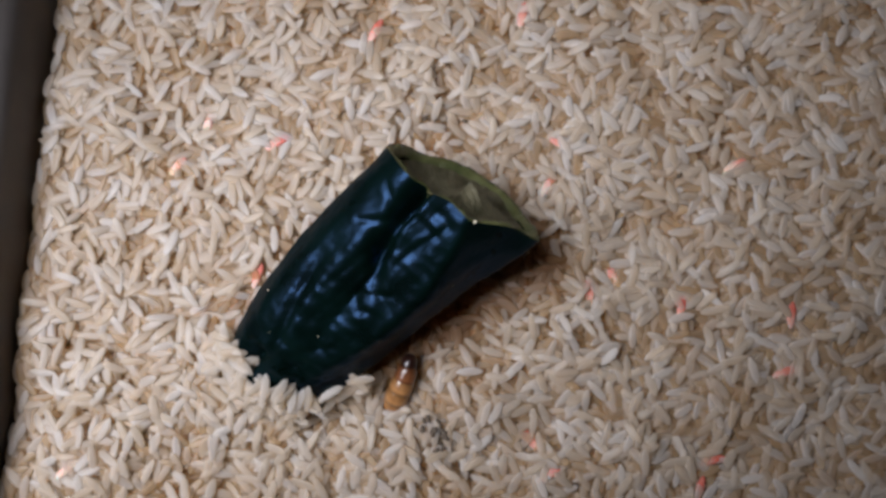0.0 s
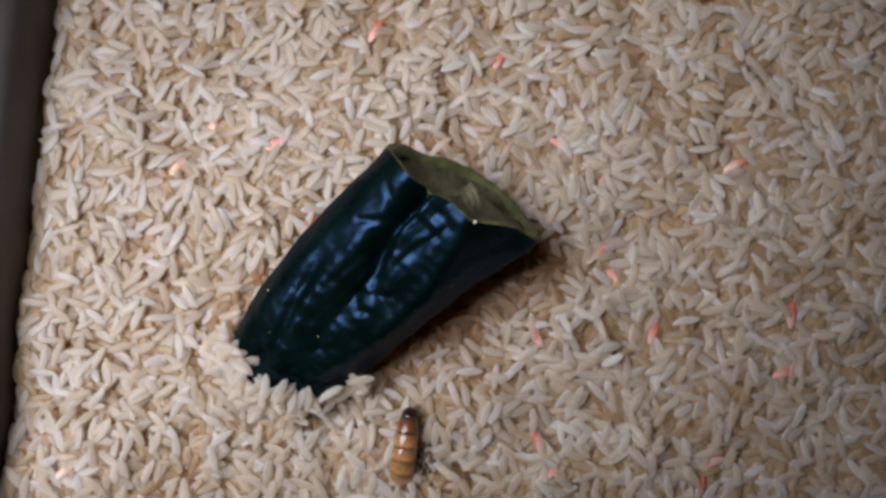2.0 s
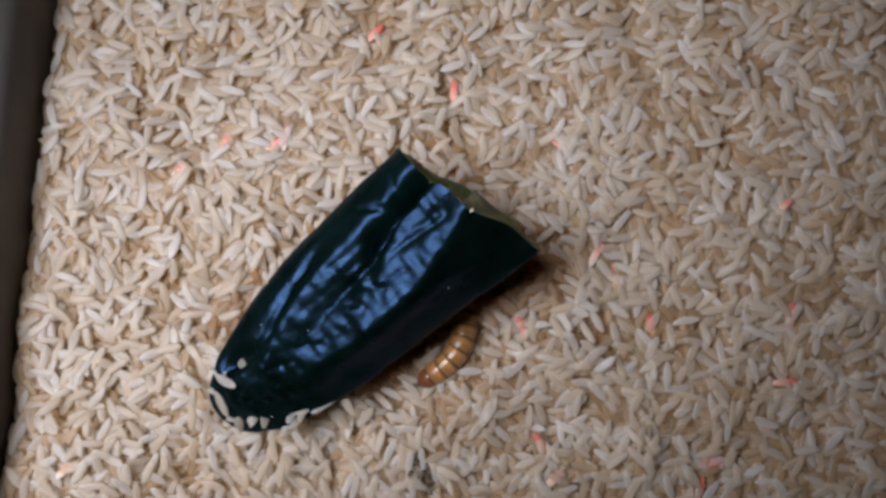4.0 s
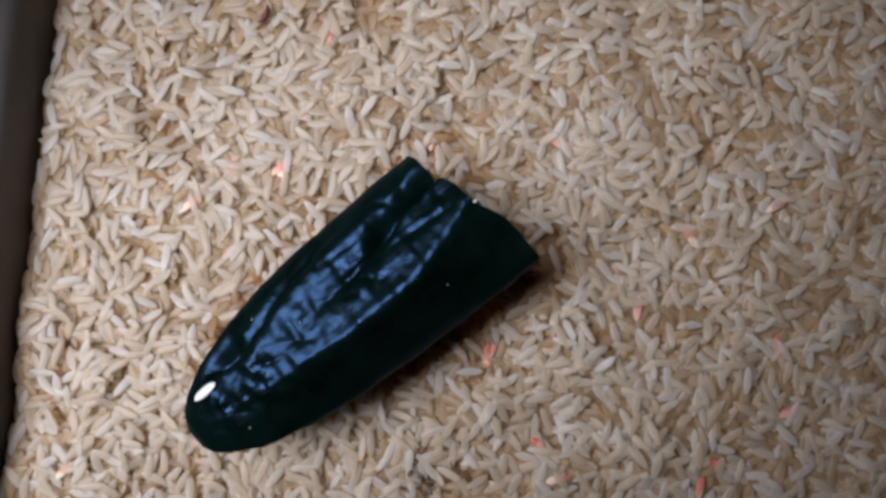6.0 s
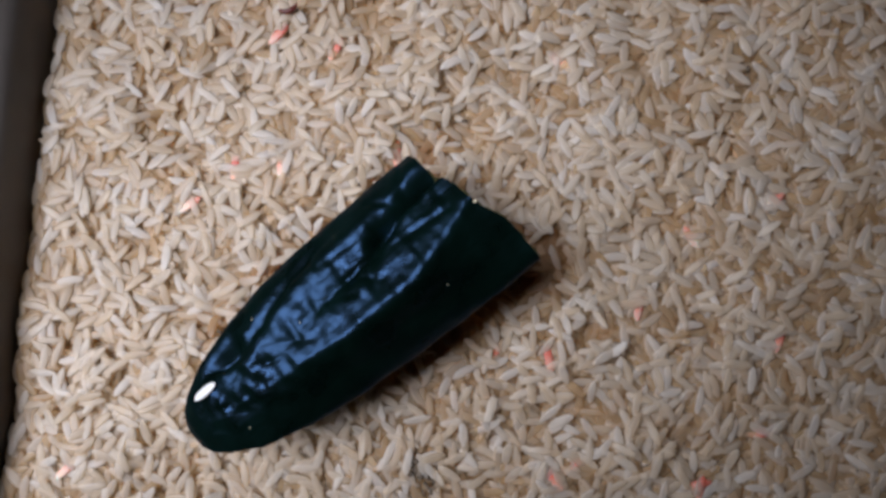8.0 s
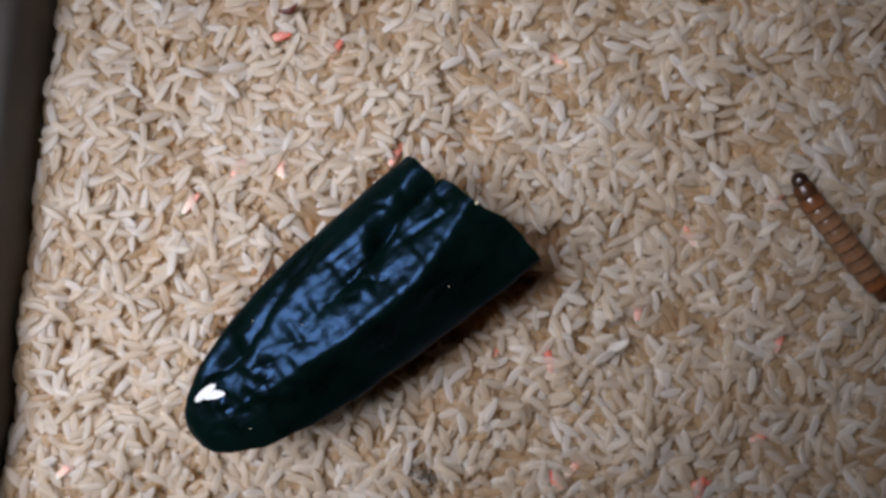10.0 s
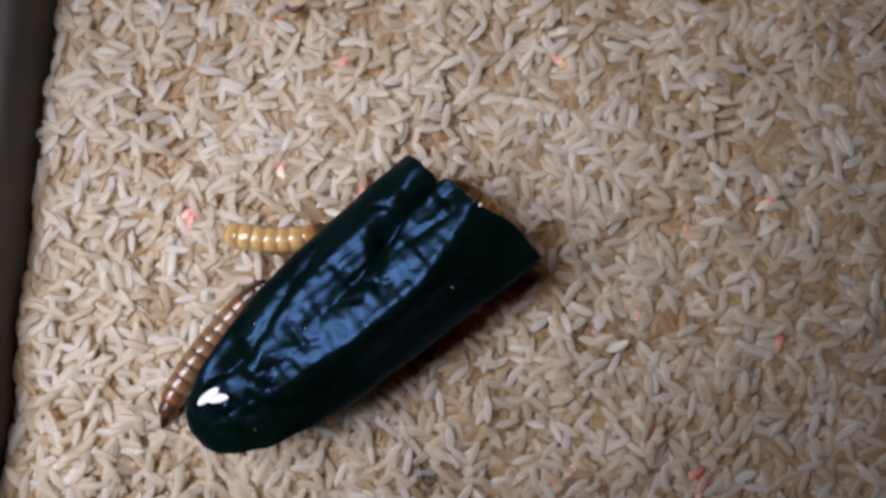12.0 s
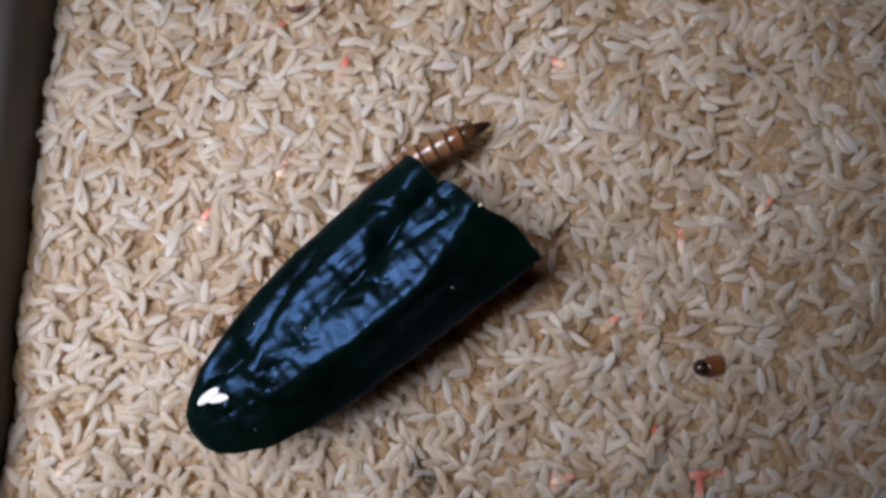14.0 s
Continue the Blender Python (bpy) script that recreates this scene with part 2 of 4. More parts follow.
# ---- bin: its side runs 6.9 degrees off the y axis ----
BIN_TURN = radians(-6.9)
BIN_W, BIN_D = 0.300, 0.215
BIN_AT = Matrix.Translation((-0.1052, 0, 0)) @ Euler((0, 0, BIN_TURN)).to_matrix().to_4x4()
BIN_INV = BIN_AT.inverted()


def bin_wall(length, name, parent, m):
    """A moulded wall that flares out into a flat rim; length along y, inner face at x = 0."""
    prof = [(0.0, BIN_FLOOR), (-0.0004, -0.004), (-0.0008, 0.001), (-0.0016, 0.0062), (-0.0022, 0.0080), (-0.0032, 0.0092), (-0.0048, 0.0098),
            (-0.028, 0.0102), (-0.0288, 0.0094), (-0.0284, 0.0086), (-0.0062, 0.0082), (-0.0046, 0.0070), (-0.0032, 0.001), (-0.0026, BIN_FLOOR)]
    n, verts, faces = len(prof), [], []
    for y in (-length / 2, length / 2):
        verts += [(x, y, z) for x, z in prof]
    for i in range(n):
        j = (i + 1) % n
        faces.append((i, j, n + j, n + i))
    faces += [tuple(reversed(range(n))), tuple(range(n, 2 * n))]
    ob = part(name, mesh(name, verts, faces, M_BIN, False), parent)
    ob.data.polygons.foreach_set("use_smooth", [i < n for i in range(n + 2)])
    ob.matrix_basis = m
    return ob


bin_box = tagged(new("plastic_tray"), "shallow dark brown-grey plastic tray filled with rice", "tray")
bin_box.matrix_world = BIN_AT
bin_wall(BIN_D + 0.056, "side_wall", bin_box, pose(0, 0, 0))
bin_wall(BIN_D + 0.056, "side_wall", bin_box, pose(BIN_W, 0, 0, 0, 0, 180))
bin_wall(BIN_W, "side_wall", bin_box, pose(BIN_W / 2, BIN_D / 2, 0, 0, 0, -90))
bin_wall(BIN_W, "side_wall", bin_box, pose(BIN_W / 2, -BIN_D / 2, 0, 0, 0, 90))
part("bottom", boxes("bottom", [((0.0005, BIN_W - 0.0005), (-BIN_D / 2 + 0.0005, BIN_D / 2 - 0.0005), (BIN_FLOOR - 0.003, BIN_FLOOR))], M_BIN), bin_box)

# ---- rice: grains dropped one after another on a height map ----
CELL = 0.0004
GX0, GY0 = -0.125, -0.135
GNX, GNY = int(0.34 / CELL), int(0.27 / CELL)
rng = np.random.default_rng(7)
# THICK is under a real grain's, so grains look evenly lit from above
LONG, WIDE, THICK = 0.00345, 0.00110, 0.00039      # half sizes of a grain


PITS = [(rng.uniform(-0.11, 0.19), rng.uniform(-0.10, 0.10), rng.uniform(0.0025, 0.006), rng.uniform(-0.0020, 0.0010)) for _ in range(170)]


def target(x, y):
    """The lie of the rice: shallow waves, a low heap round the pepper's tip, hollows along its sides."""
    z = 0.0015 * np.sin(x * 95 + 1.3 * np.sin(y * 60)) * np.cos(y * 80 + 0.7) + 0.0009 * np.sin(x * 190 + y * 150)
    z += 0.0032 * np.exp(-(((x + 0.050) / 0.016) ** 2 + ((y + 0.034) / 0.014) ** 2))
    u, v = 0.77 * x + 0.64 * y, -0.64 * x + 0.77 * y
    z -= 0.0044 * np.exp(-((v + 0.002) / 0.019) ** 2) / (1 + np.exp((np.abs(u + 0.014) - 0.040) / 0.004))
    z -= 0.0032 * np.exp(-((v - 0.022) / 0.007) ** 2) / (1 + np.exp((np.abs(u + 0.018) - 0.026) / 0.004))
    z -= 0.0016 * np.exp(-(((x - 0.030) / 0.016) ** 2 + ((y + 0.004) / 0.014) ** 2))
    for cx, cy, size, deep in PITS:
        z = z + deep * np.exp(-((x - cx) ** 2 + (y - cy) ** 2) / size ** 2)
    return z


gx = GX0 + CELL * (np.arange(GNX) + 0.5)
gy = GY0 + CELL * (np.arange(GNY) + 0.5)
T = target(gx[:, None], gy[None, :])
top = T - 0.0062
inv = np.array(BIN_INV)
grains = []
us = np.linspace(-0.9, 0.9, 7)
prof_u = np.clip(1 - np.abs(us) ** 2.2, 0, 1) ** 0.62
offs = [(u * LONG, w * WIDE * 0.7) for u in us for w in (-1, 0, 1)]
OU = np.array([o[0] for o in offs])
OW = np.array([o[1] for o in offs])
OH = np.repeat(prof_u, 3) * np.tile([0.72, 1.0, 0.72], 7) * THICK
N_GRAINS = 36000
cand = rng.random((N_GRAINS, 5, 2))
angles = rng.random(N_GRAINS) * math.pi
sizes = 0.86 + 0.24 * rng.random(N_GRAINS)
for g in range(N_GRAINS):
    best = None
    a, s = angles[g], sizes[g]
    ca, sa = math.cos(a), math.sin(a)
    rx = abs(math.cos(a - BIN_TURN)) * LONG * s + 0.0002
    ry = abs(math.sin(a - BIN_TURN)) * LONG * s + 0.0002
    loose = g > 0.80 * N_GRAINS
    for c in range(1 if loose else 5):
        bx = rx + cand[g, c, 0] * (BIN_W - 2 * rx)
        by = -BIN_D / 2 + ry + cand[g, c, 1] * (BIN_D - 2 * ry)
        x = math.cos(BIN_TURN) * bx - math.sin(BIN_TURN) * by - 0.1052
        y = math.sin(BIN_TURN) * bx + math.cos(BIN_TURN) * by
        i, j = int((x - GX0) / CELL), int((y - GY0) / CELL)
        low = top[i, j] - T[i, j]
        if best is None or low < best[0]:
            best = (low, x, y)
    _, x, y = best
    px, py = x + s * (OU * ca - OW * sa), y + s * (OU * sa + OW * ca)
    ii = np.clip(((px - GX0) / CELL).astype(int), 0, GNX - 1)
    jj = np.clip(((py - GY0) / CELL).astype(int), 0, GNY - 1)
    h = top[ii, jj]
    left, right = h[:9].max(), h[12:].max()
    steep = 0.38 if loose else 0.28
    slope = max(-steep, min(steep, (right - left) / (1.1 * LONG * s)))
    z = (h + OH * 0.9 - slope * OU * s).max() - 0.00045
    grains.append((x, y, z, a, slope, s, rng.random() * 0.5 - 0.25))
    lift = z + slope * OU * s + OH
    np.maximum.at(top, (ii, jj), lift)
    for du, dw in ((1, 0), (0, 1), (1, 1)):
        np.maximum.at(top, (np.clip(ii + du, 0, GNX - 1), np.clip(jj + dw, 0, GNY - 1)), lift - 0.0001)


def ground(x, y):
    """Height of the rice at a place, over a small patch."""
    i, j = int((x - GX0) / CELL), int((y - GY0) / CELL)
    i, j = max(4, min(GNX - 5, i)), max(4, min(GNY - 5, j))
    return float(top[i - 3:i + 4, j - 3:j + 4].mean())


def grain_shape(sides, rings, bend):
    """A rice grain: slender, blunt at both ends, a little bent, flattened to shade evenly."""
    verts, faces = [(-LONG, 0, 0)], []
    for i in range(rings):
        u = -math.cos(math.pi * (i + 0.7) / (rings + 0.4))
        r = (1 - abs(u) ** 2.4) ** 0.58
        for k in range(sides):
            a = 2 * math.pi * (k + 0.5) / sides
            c, t = math.cos(a), math.sin(a)
            c, t = math.copysign(abs(c) ** 0.62, c), math.copysign(abs(t) ** 0.5, t)
            verts.append((u * LONG, WIDE * r * c + bend * (1 - u * u), THICK * r * t))
    verts.append((LONG, 0, 0))
    last = len(verts) - 1
    for k in range(sides):
        j = (k + 1) % sides
        faces.append((0, 1 + j, 1 + k))
        for i in range(rings - 1):
            p = 1 + i * sides
            faces.append((p + k, p + j, p + sides + j, p + sides + k))
        faces.append((last, 1 + (rings - 1) * sides + k, 1 + (rings - 1) * sides + j))
    return verts, faces


shapes = [grain_shape(8, 6, b) for b in (-0.00022, 0.0, 0.00022)]


def grain_heap(name, chosen, mat):
    all_v, all_f, base = [], [], 0
    for g in chosen:
        x, y, z, a, slope, s, twist = grains[g]
        verts, faces = shapes[g % 3]
        m = np.array((Matrix.Translation((x, y, z)) @ Euler((twist, -math.atan(slope), a)).to_matrix().to_4x4()))
        v = np.array(verts) * np.array([s, 0.88 + 0.28 * ((g * 0.618) % 1), 1.0])
        all_v.append(v @ m[:3, :3].T + m[:3, 3])
        all_f.extend([tuple(i + base for i in f) for f in faces])
        base += len(verts)
    return mesh(name, np.concatenate(all_v).tolist(), all_f, mat)


N_LOOSE = int(0.85 * N_GRAINS)
# browner grains by both sides and under the cut, the pepper's shade as colour
SHADED = set()
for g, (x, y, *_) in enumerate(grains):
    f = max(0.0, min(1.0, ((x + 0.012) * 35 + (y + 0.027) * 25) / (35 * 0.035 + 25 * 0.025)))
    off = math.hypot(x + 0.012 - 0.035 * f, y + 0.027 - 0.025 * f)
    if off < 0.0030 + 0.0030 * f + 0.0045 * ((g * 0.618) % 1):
        SHADED.add(g)
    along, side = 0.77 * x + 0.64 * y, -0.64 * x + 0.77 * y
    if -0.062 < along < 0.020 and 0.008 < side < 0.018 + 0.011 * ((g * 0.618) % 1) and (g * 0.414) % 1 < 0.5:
        SHADED.add(g)
rice = tagged(new("rice_bed", grain_heap("rice_bed", [g for g in range(N_LOOSE) if g not in SHADED], M_RICE_BED)),
              "bed of dry cream-coloured parboiled long-grain rice in the tray", "rice", kind="stuff")
# the loose top layer lies in small drifts that the worms below shift from time to time
DRIFT = 0.026
drifts = {}
for g in range(N_LOOSE, N_GRAINS):
    if g not in SHADED:
        drifts.setdefault((int((grains[g][0] + 0.2) / DRIFT), int((grains[g][1] + 0.2) / DRIFT), g % 2), []).append(g)
DRIFT_ROWS = []
drift_rng = np.random.default_rng(23)
for (i, j, k), members in sorted(drifts.items()):
    ob = tagged(part("loose_grains", grain_heap("loose_grains", members, M_RICE_LIT), rice, "loose grains on the bed, whitened as if more brightly lit"), kind="stuff")
    mid = Vector(((i + 0.5) * DRIFT - 0.2, (j + 0.5) * DRIFT - 0.2, 0))
    at = BIN_INV @ mid
    if not (0.018 < at.x < BIN_W - 0.018 and abs(at.y) < BIN_D / 2 - 0.018):
        continue
    rows, here = [(0.0, Matrix.Identity(4))], Matrix.Identity(4)
    for t in sorted(0.2 + 13.5 * drift_rng.random(5)):
        t = round(t, 1)
        if t - rows[-1][0] < 0.3:
            continue
        rows.append((t, here))
        dx, dy, turn = 0.005 * (drift_rng.random() - 0.5), 0.005 * (drift_rng.random() - 0.5), 44 * (drift_rng.random() - 0.5)
        here = Matrix.Translation(mid + Vector((dx, dy, 0))) @ pose(0, 0, 0.0001, 0, 0, turn) @ Matrix.Translation(-mid)
        rows.append((round(t + 0.1, 1), here))
    rows.append((14.0, here))
    DRIFT_ROWS.append((ob, rows))
tagged(part("stained_grains", grain_heap("stained_grains", sorted(SHADED), M_RICE_SHADED), rice, "browner grains with the pepper's shade put into their colour"), kind="stuff")
# brown sheet below the loose grains; shade of the gaps is its colour
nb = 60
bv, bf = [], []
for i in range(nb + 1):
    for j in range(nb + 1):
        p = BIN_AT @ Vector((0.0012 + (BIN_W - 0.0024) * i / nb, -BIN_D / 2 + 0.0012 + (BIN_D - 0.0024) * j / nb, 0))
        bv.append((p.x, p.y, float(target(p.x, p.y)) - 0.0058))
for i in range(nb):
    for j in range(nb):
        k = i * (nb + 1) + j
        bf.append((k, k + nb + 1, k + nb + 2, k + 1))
depth = part("packed_rice", mesh("packed_rice", bv, bf, M_GAP_SHADE), rice, "brown sheet under the grains, coloured as the shade in their gaps")
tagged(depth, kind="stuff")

# ---- pepper: lower two thirds of a dark green pepper, cut across ----
PL = 0.0815


def smooth(a, b, x):
    t = max(0.0, min(1.0, (x - a) / (b - a)))
    return t * t * (3 - 2 * t)


def wrap(a):
    return (a + math.pi) % (2 * math.pi) - math.pi


def upper_ridge(u):
    return radians(float(np.interp(u, (0, 0.25, 0.34, 0.45, 0.53, 0.62, 0.80, 1.0), (76, 70, 64, 53, 46, 40, 37, 38))))


def lower_ridge(u):
    return radians(float(np.interp(u, (0, 0.15, 0.30, 0.55, 0.76, 0.89, 1.0), (92, 95, 100, 103, 101, 94, 84))))


def crease(u, a, u0, a0, u1, a1, width):
    """1 on a line over the skin from (u0, a0) to (u1, a1) degrees, fading to 0 beside it."""
    px, py = 4.8 * (u - u0), wrap(a - radians(a0))
    qx, qy = 4.8 * (u1 - u0), radians(a1 - a0)
    f = max(0.0, min(1.0, (px * qx + py * qy) / (qx * qx + qy * qy)))
    return math.exp(-((px - f * qx) ** 2 + (py - f * qy) ** 2) / width ** 2) * (1 - 0.6 * f)


# creases that run together in the knot under the cut: line over the skin, width and depth
CREASES = [(0.86, 46, 0.75, 57, 0.07, 0.10), (0.87, 44, 0.91, 24, 0.05, 0.055), (0.86, 44, 0.79, 28, 0.05, 0.050), (0.73, 64, 0.52, 72, 0.06, 0.035),
           (0.85, 49, 0.58, 45, 0.055, 0.024), (0.80, 57, 0.50, 57, 0.055, 0.020), (0.62, 84, 0.52, 66, 0.05, 0.025), (0.46, 90, 0.38, 72, 0.05, 0.025),
           (0.70, 88, 0.61, 62, 0.05, 0.025), (0.36, 84, 0.28, 74, 0.05, 0.025), (0.95, 78, 0.80, 72, 0.06, 0.035)]
SIDES = [(radians(d), 1.0) for d in (-2, 178, 228, 272, 318)]


def pepper_radius(u, a):
    """Outline of the pepper at u (0 tip, 1 cut) and angle a (0 to one side, 90 degrees up)."""
    w = 0.0188 * float(np.interp(u, (0, 0.008, 0.03, 0.07, 0.15, 0.3, 0.42, 0.6, 0.8, 1.0), (0.02, 0.17, 0.31, 0.44, 0.62, 0.80, 0.89, 0.96, 0.99, 1.0)))
    hgt = w * (0.90 - 0.10 * smooth(0.3, 1.0, u))
    # flat sides of the lobes, which meet in an upper and a lower ridge
    up, low = upper_ridge(u), lower_ridge(u)
    face = (up + low) / 2
    total = 0.0
    shoulder = radians(float(np.interp(u, (0, 0.25, 0.45, 0.6, 1.0), (60, 57, 48, 42, 40))))
    for side, sunk in ((face, 0.93), (shoulder, 1.0), (2 * low - face, 0.95), *SIDES):
        c = math.cos(a - side)
        if c > 0.05:
            total += (c / (sunk * math.hypot(w * math.cos(side), hgt * math.sin(side)))) ** 17
    r = total ** (-1 / 17)
    # the lit face sags between its ridges
    d = wrap(a - face) / (0.5 * (low - up))
    r *= 1 - 0.055 * smooth(0.25, 0.5, u) * math.exp(-(d / 0.55) ** 2)
    r *= 1 + 0.020 * smooth(0.06, 0.25, u) * math.exp(-(wrap(a - low) / 0.09) ** 2)
    r *= 1 + 0.016 * smooth(0.22, 0.4, u) * math.exp(-(wrap(a - up) / 0.10) ** 2)
    # fold from the cut, with a knot and a pit below it
    d = wrap(a - radians(float(np.interp(u, (0.70, 0.76, 0.87, 1.0), (66, 54, 45, 40)))))
    r *= 1 - 0.30 * smooth(0.80, 0.92, u) * (1 - 0.65 * smooth(0.92, 1.0, u)) * math.exp(-(d / 0.10) ** 2) - 0.10 * smooth(0.70, 0.78, u) * math.exp(-(d / 0.10) ** 2)
    r *= 1 - 0.17 * math.exp(-((u - 0.755) / 0.045) ** 2 - (d / 0.15) ** 2) - 0.05 * math.exp(-((u - 0.66) / 0.08) ** 2 - (d / 0.16) ** 2)
    r *= 1 + 0.05 * math.exp(-((u - 0.865) / 0.018) ** 2 - (wrap(a - radians(47)) / 0.10) ** 2)
    r *= 1 - sum(depth * crease(u, a, *ends, width) for *ends, width, depth in CREASES)
    # curled edge beside the fold
    r *= 1 + 0.040 * math.exp(-((u - 0.93) / 0.05) ** 2 - (wrap(a - radians(28)) / 0.15) ** 2)
    # dent near the tip and the shallow crease that runs on from it
    d = wrap(a - radians(42) - 0.8 * (u - 0.24))
    r *= 1 - 0.30 * smooth(0.13, 0.23, u) * (1 - smooth(0.26, 0.32, u)) * math.exp(-(d / 0.17) ** 2)
    d = wrap(a - up + 0.22)
    r *= 1 - 0.050 * smooth(0.2, 0.32, u) * (1 - smooth(0.55, 0.75, u)) * math.exp(-(d / 0.09) ** 2)
    d = wrap(a - radians(140))
    r *= 1 - 0.020 * smooth(0.2, 0.5, u) * math.exp(-(d / 0.35) ** 2)
    d = wrap(a - radians(-60))
    r *= 1 - 0.06 * smooth(0.2, 0.8, u) * math.exp(-(d / 0.3) ** 2)
    # shrivelled skin, puckered across the lit face
    c, t = math.cos(a), math.sin(a)
    r *= 1 + 0.022 * noise.noise(Vector((u * 9, 2.6 * c, 2.6 * t))) * smooth(0.03, 0.2, u)
    lit = math.exp(-(wrap(a - face) / 0.55) ** 2)
    r += (0.00030 * noise.noise(Vector((u * 15, 3.4 * c, 3.4 * t))) + 0.00022 * noise.noise(Vector((u * 26 + 3, 4 * c, 4 * t)))) * smooth(0.02, 0.15, u) * (0.5 + 0.5 * lit)
    r += lit * (0.00045 * noise.noise(Vector((u * 22 + 9, 2.6 * c, 2.6 * t + 4))) + 0.00055 * noise.noise(Vector((u * 38, 3.2 * c, 3.2 * t + 7)))) * smooth(0.05, 0.2, u)
    r += 0.00008 * noise.noise(Vector((u * 40 + 5, 15 * c, 15 * t))) * smooth(0.02, 0.15, u)
    return r


def pepper_end(a):
    """Slanting, uneven cut."""
    return 1.0 + 0.020 * math.sin(a) - 0.052 * math.cos(a) + 0.006 * math.sin(3 * a + 1) + 0.003 * math.sin(7 * a) + 0.010 * math.exp(-(wrap(a - radians(55)) / 0.4) ** 2) - 0.010 * math.exp(-(wrap(a - radians(45)) / 0.10) ** 2)


def build_pepper():
    thing = tagged(new("pepper"), "shrivelled dark green pepper, cut across, lying in the rice", "pepper")
    nu, na = 200, 220
    verts, faces = [(0, 0, 0)], []
    for i in range(1, nu + 1):
        q = (i / nu) ** 1.25
        for k in range(na):
            a = 2 * math.pi * k / na
            u = q * pepper_end(a)
            r = pepper_radius(min(u, 1.0), a)
            verts.append((u * PL, r * math.cos(a), r * math.sin(a)))
    for k in range(na):
        j = (k + 1) % na
        faces.append((0, 1 + j, 1 + k))
        for i in range(nu - 1):
            p = 1 + i * na
            faces.append((p + k, p + j, p + na + j, p + na + k))
    part("skin", mesh("skin", verts, faces, M_SKIN), thing)
    # flesh: rim and a shallow uneven hollow
    rim = []
    for k in range(na):
        a = 2 * math.pi * k / na
        rim.append((pepper_end(a) * PL, pepper_radius(1.0, a), a))

    def ring(scale, back):
        return [(x - back + 0.0005 * noise.noise(Vector((math.cos(a) * 9, math.sin(a) * 9, scale * 9))), (r * scale) * math.cos(a), (r * scale) * math.sin(a)) for x, r, a in rim]
    rows = [ring(0.995, 0.0002), ring(0.965, -0.0002), ring(0.90, 0.0002), ring(0.85, 0.0016)]
    v = [p for row in rows for p in row]
    f = []
    for i in range(len(rows) - 1):
        for k in range(na):
            j = (k + 1) % na
            f.append((i * na + k, i * na + j, (i + 1) * na + j, (i + 1) * na + k))
    part("flesh_rim", mesh("flesh_rim", v, f, M_FLESH), thing, "pale olive-green cut edge of the flesh")
    rows = [ring(0.86, 0.0015), ring(0.74, 0.0026), ring(0.55, 0.0028), ring(0.33, 0.0018), ring(0.12, 0.0022), ring(0.0, 0.0022)]
    v = [(x + 0.0016 * noise.noise(Vector((y * 160, z * 160, 3.0))), y, z) for row in rows for x, y, z in row]
    f = []
    for i in range(len(rows) - 1):
        for k in range(na):
            j = (k + 1) % na
            f.append((i * na + k, i * na + j, (i + 1) * na + j, (i + 1) * na + k))
    part("core", mesh("core", v, f, M_CORE), thing, "brownish olive inner flesh, drying out")
    fleck, ff = lathe([(-0.0005, 0.0001), (-0.0002, 0.0003), (0.0002, 0.0004), (0.0005, 0.0002)], 8)
    a = radians(88)
    r = pepper_radius(1.0, a)
    spot = part("seed", mesh("seed", fleck, ff, M_FLECK), thing, "pale seed fleck on the cut edge")
    spot.location = (pepper_end(a) * PL, r * math.cos(a), r * math.sin(a))
    # tiny pale crumbs stuck to the skin
    crumb = mesh("crumb", *lathe([(-0.00030, 0.00008), (-0.00012, 0.00026), (0.00014, 0.00028), (0.00032, 0.00010)], 7), M_FLECK)
    for u, deg, size in ((0.43, 14, 0.9), (0.46, 72, 0.6), (0.82, 128, 0.55), (0.17, 124, 0.6), (0.36, 40, 0.6)):
        a = radians(deg)
        r = pepper_radius(u, a)
        bit = part("crumb", crumb, thing, "tiny pale crumb on the skin")
        bit.matrix_basis = pose(u * PL, r * math.cos(a), r * math.sin(a), 40 * u, 300 * u, deg) @ Matrix.Scale(size, 4)
    return thing


pepper = build_pepper()


def pepper_pose(cx, cy, cz, turn, rise, roll):
    """The pepper by the middle of its cut, its direction in plan, the lift of the cut end and its roll, in metres and degrees."""
    r = Euler((0, 0, radians(turn))).to_matrix() @ Euler((0, radians(-rise), 0)).to_matrix() @ Euler((radians(roll), 0, 0)).to_matrix()
    return Matrix.Translation(Vector((cx, cy, cz)) - r @ Vector((PL, 0, 0))) @ r.to_4x4()


POSE_A = (0.0045, 0.0132, 0.0215, 42, 20, 29)
POSE_B = (0.0050, 0.0118, 0.0185, 41.5, 16, 15)
POSE_C = (0.0060, 0.0100, 0.0150, 40.5, 4, 10)
POSE_D = (0.0062, 0.0089, 0.0135, 39.5, -0.5, 0)
POSE_E = (0.0062, 0.0089, 0.0135, 39.5, -0.5, 2)
POSE_F = (0.0062, 0.0093, 0.0137, 40, -0.5, 6)
PEPPER_ROWS = [(0.0, POSE_A), (2.6, POSE_A), (2.7, POSE_B), (3.2, POSE_B), (5.3, POSE_C), (5.7, POSE_C), (5.8, POSE_D), (8.2, POSE_D),
               (10.3, POSE_E), (10.7, POSE_E), (10.8, POSE_F), (14.0, POSE_F)]



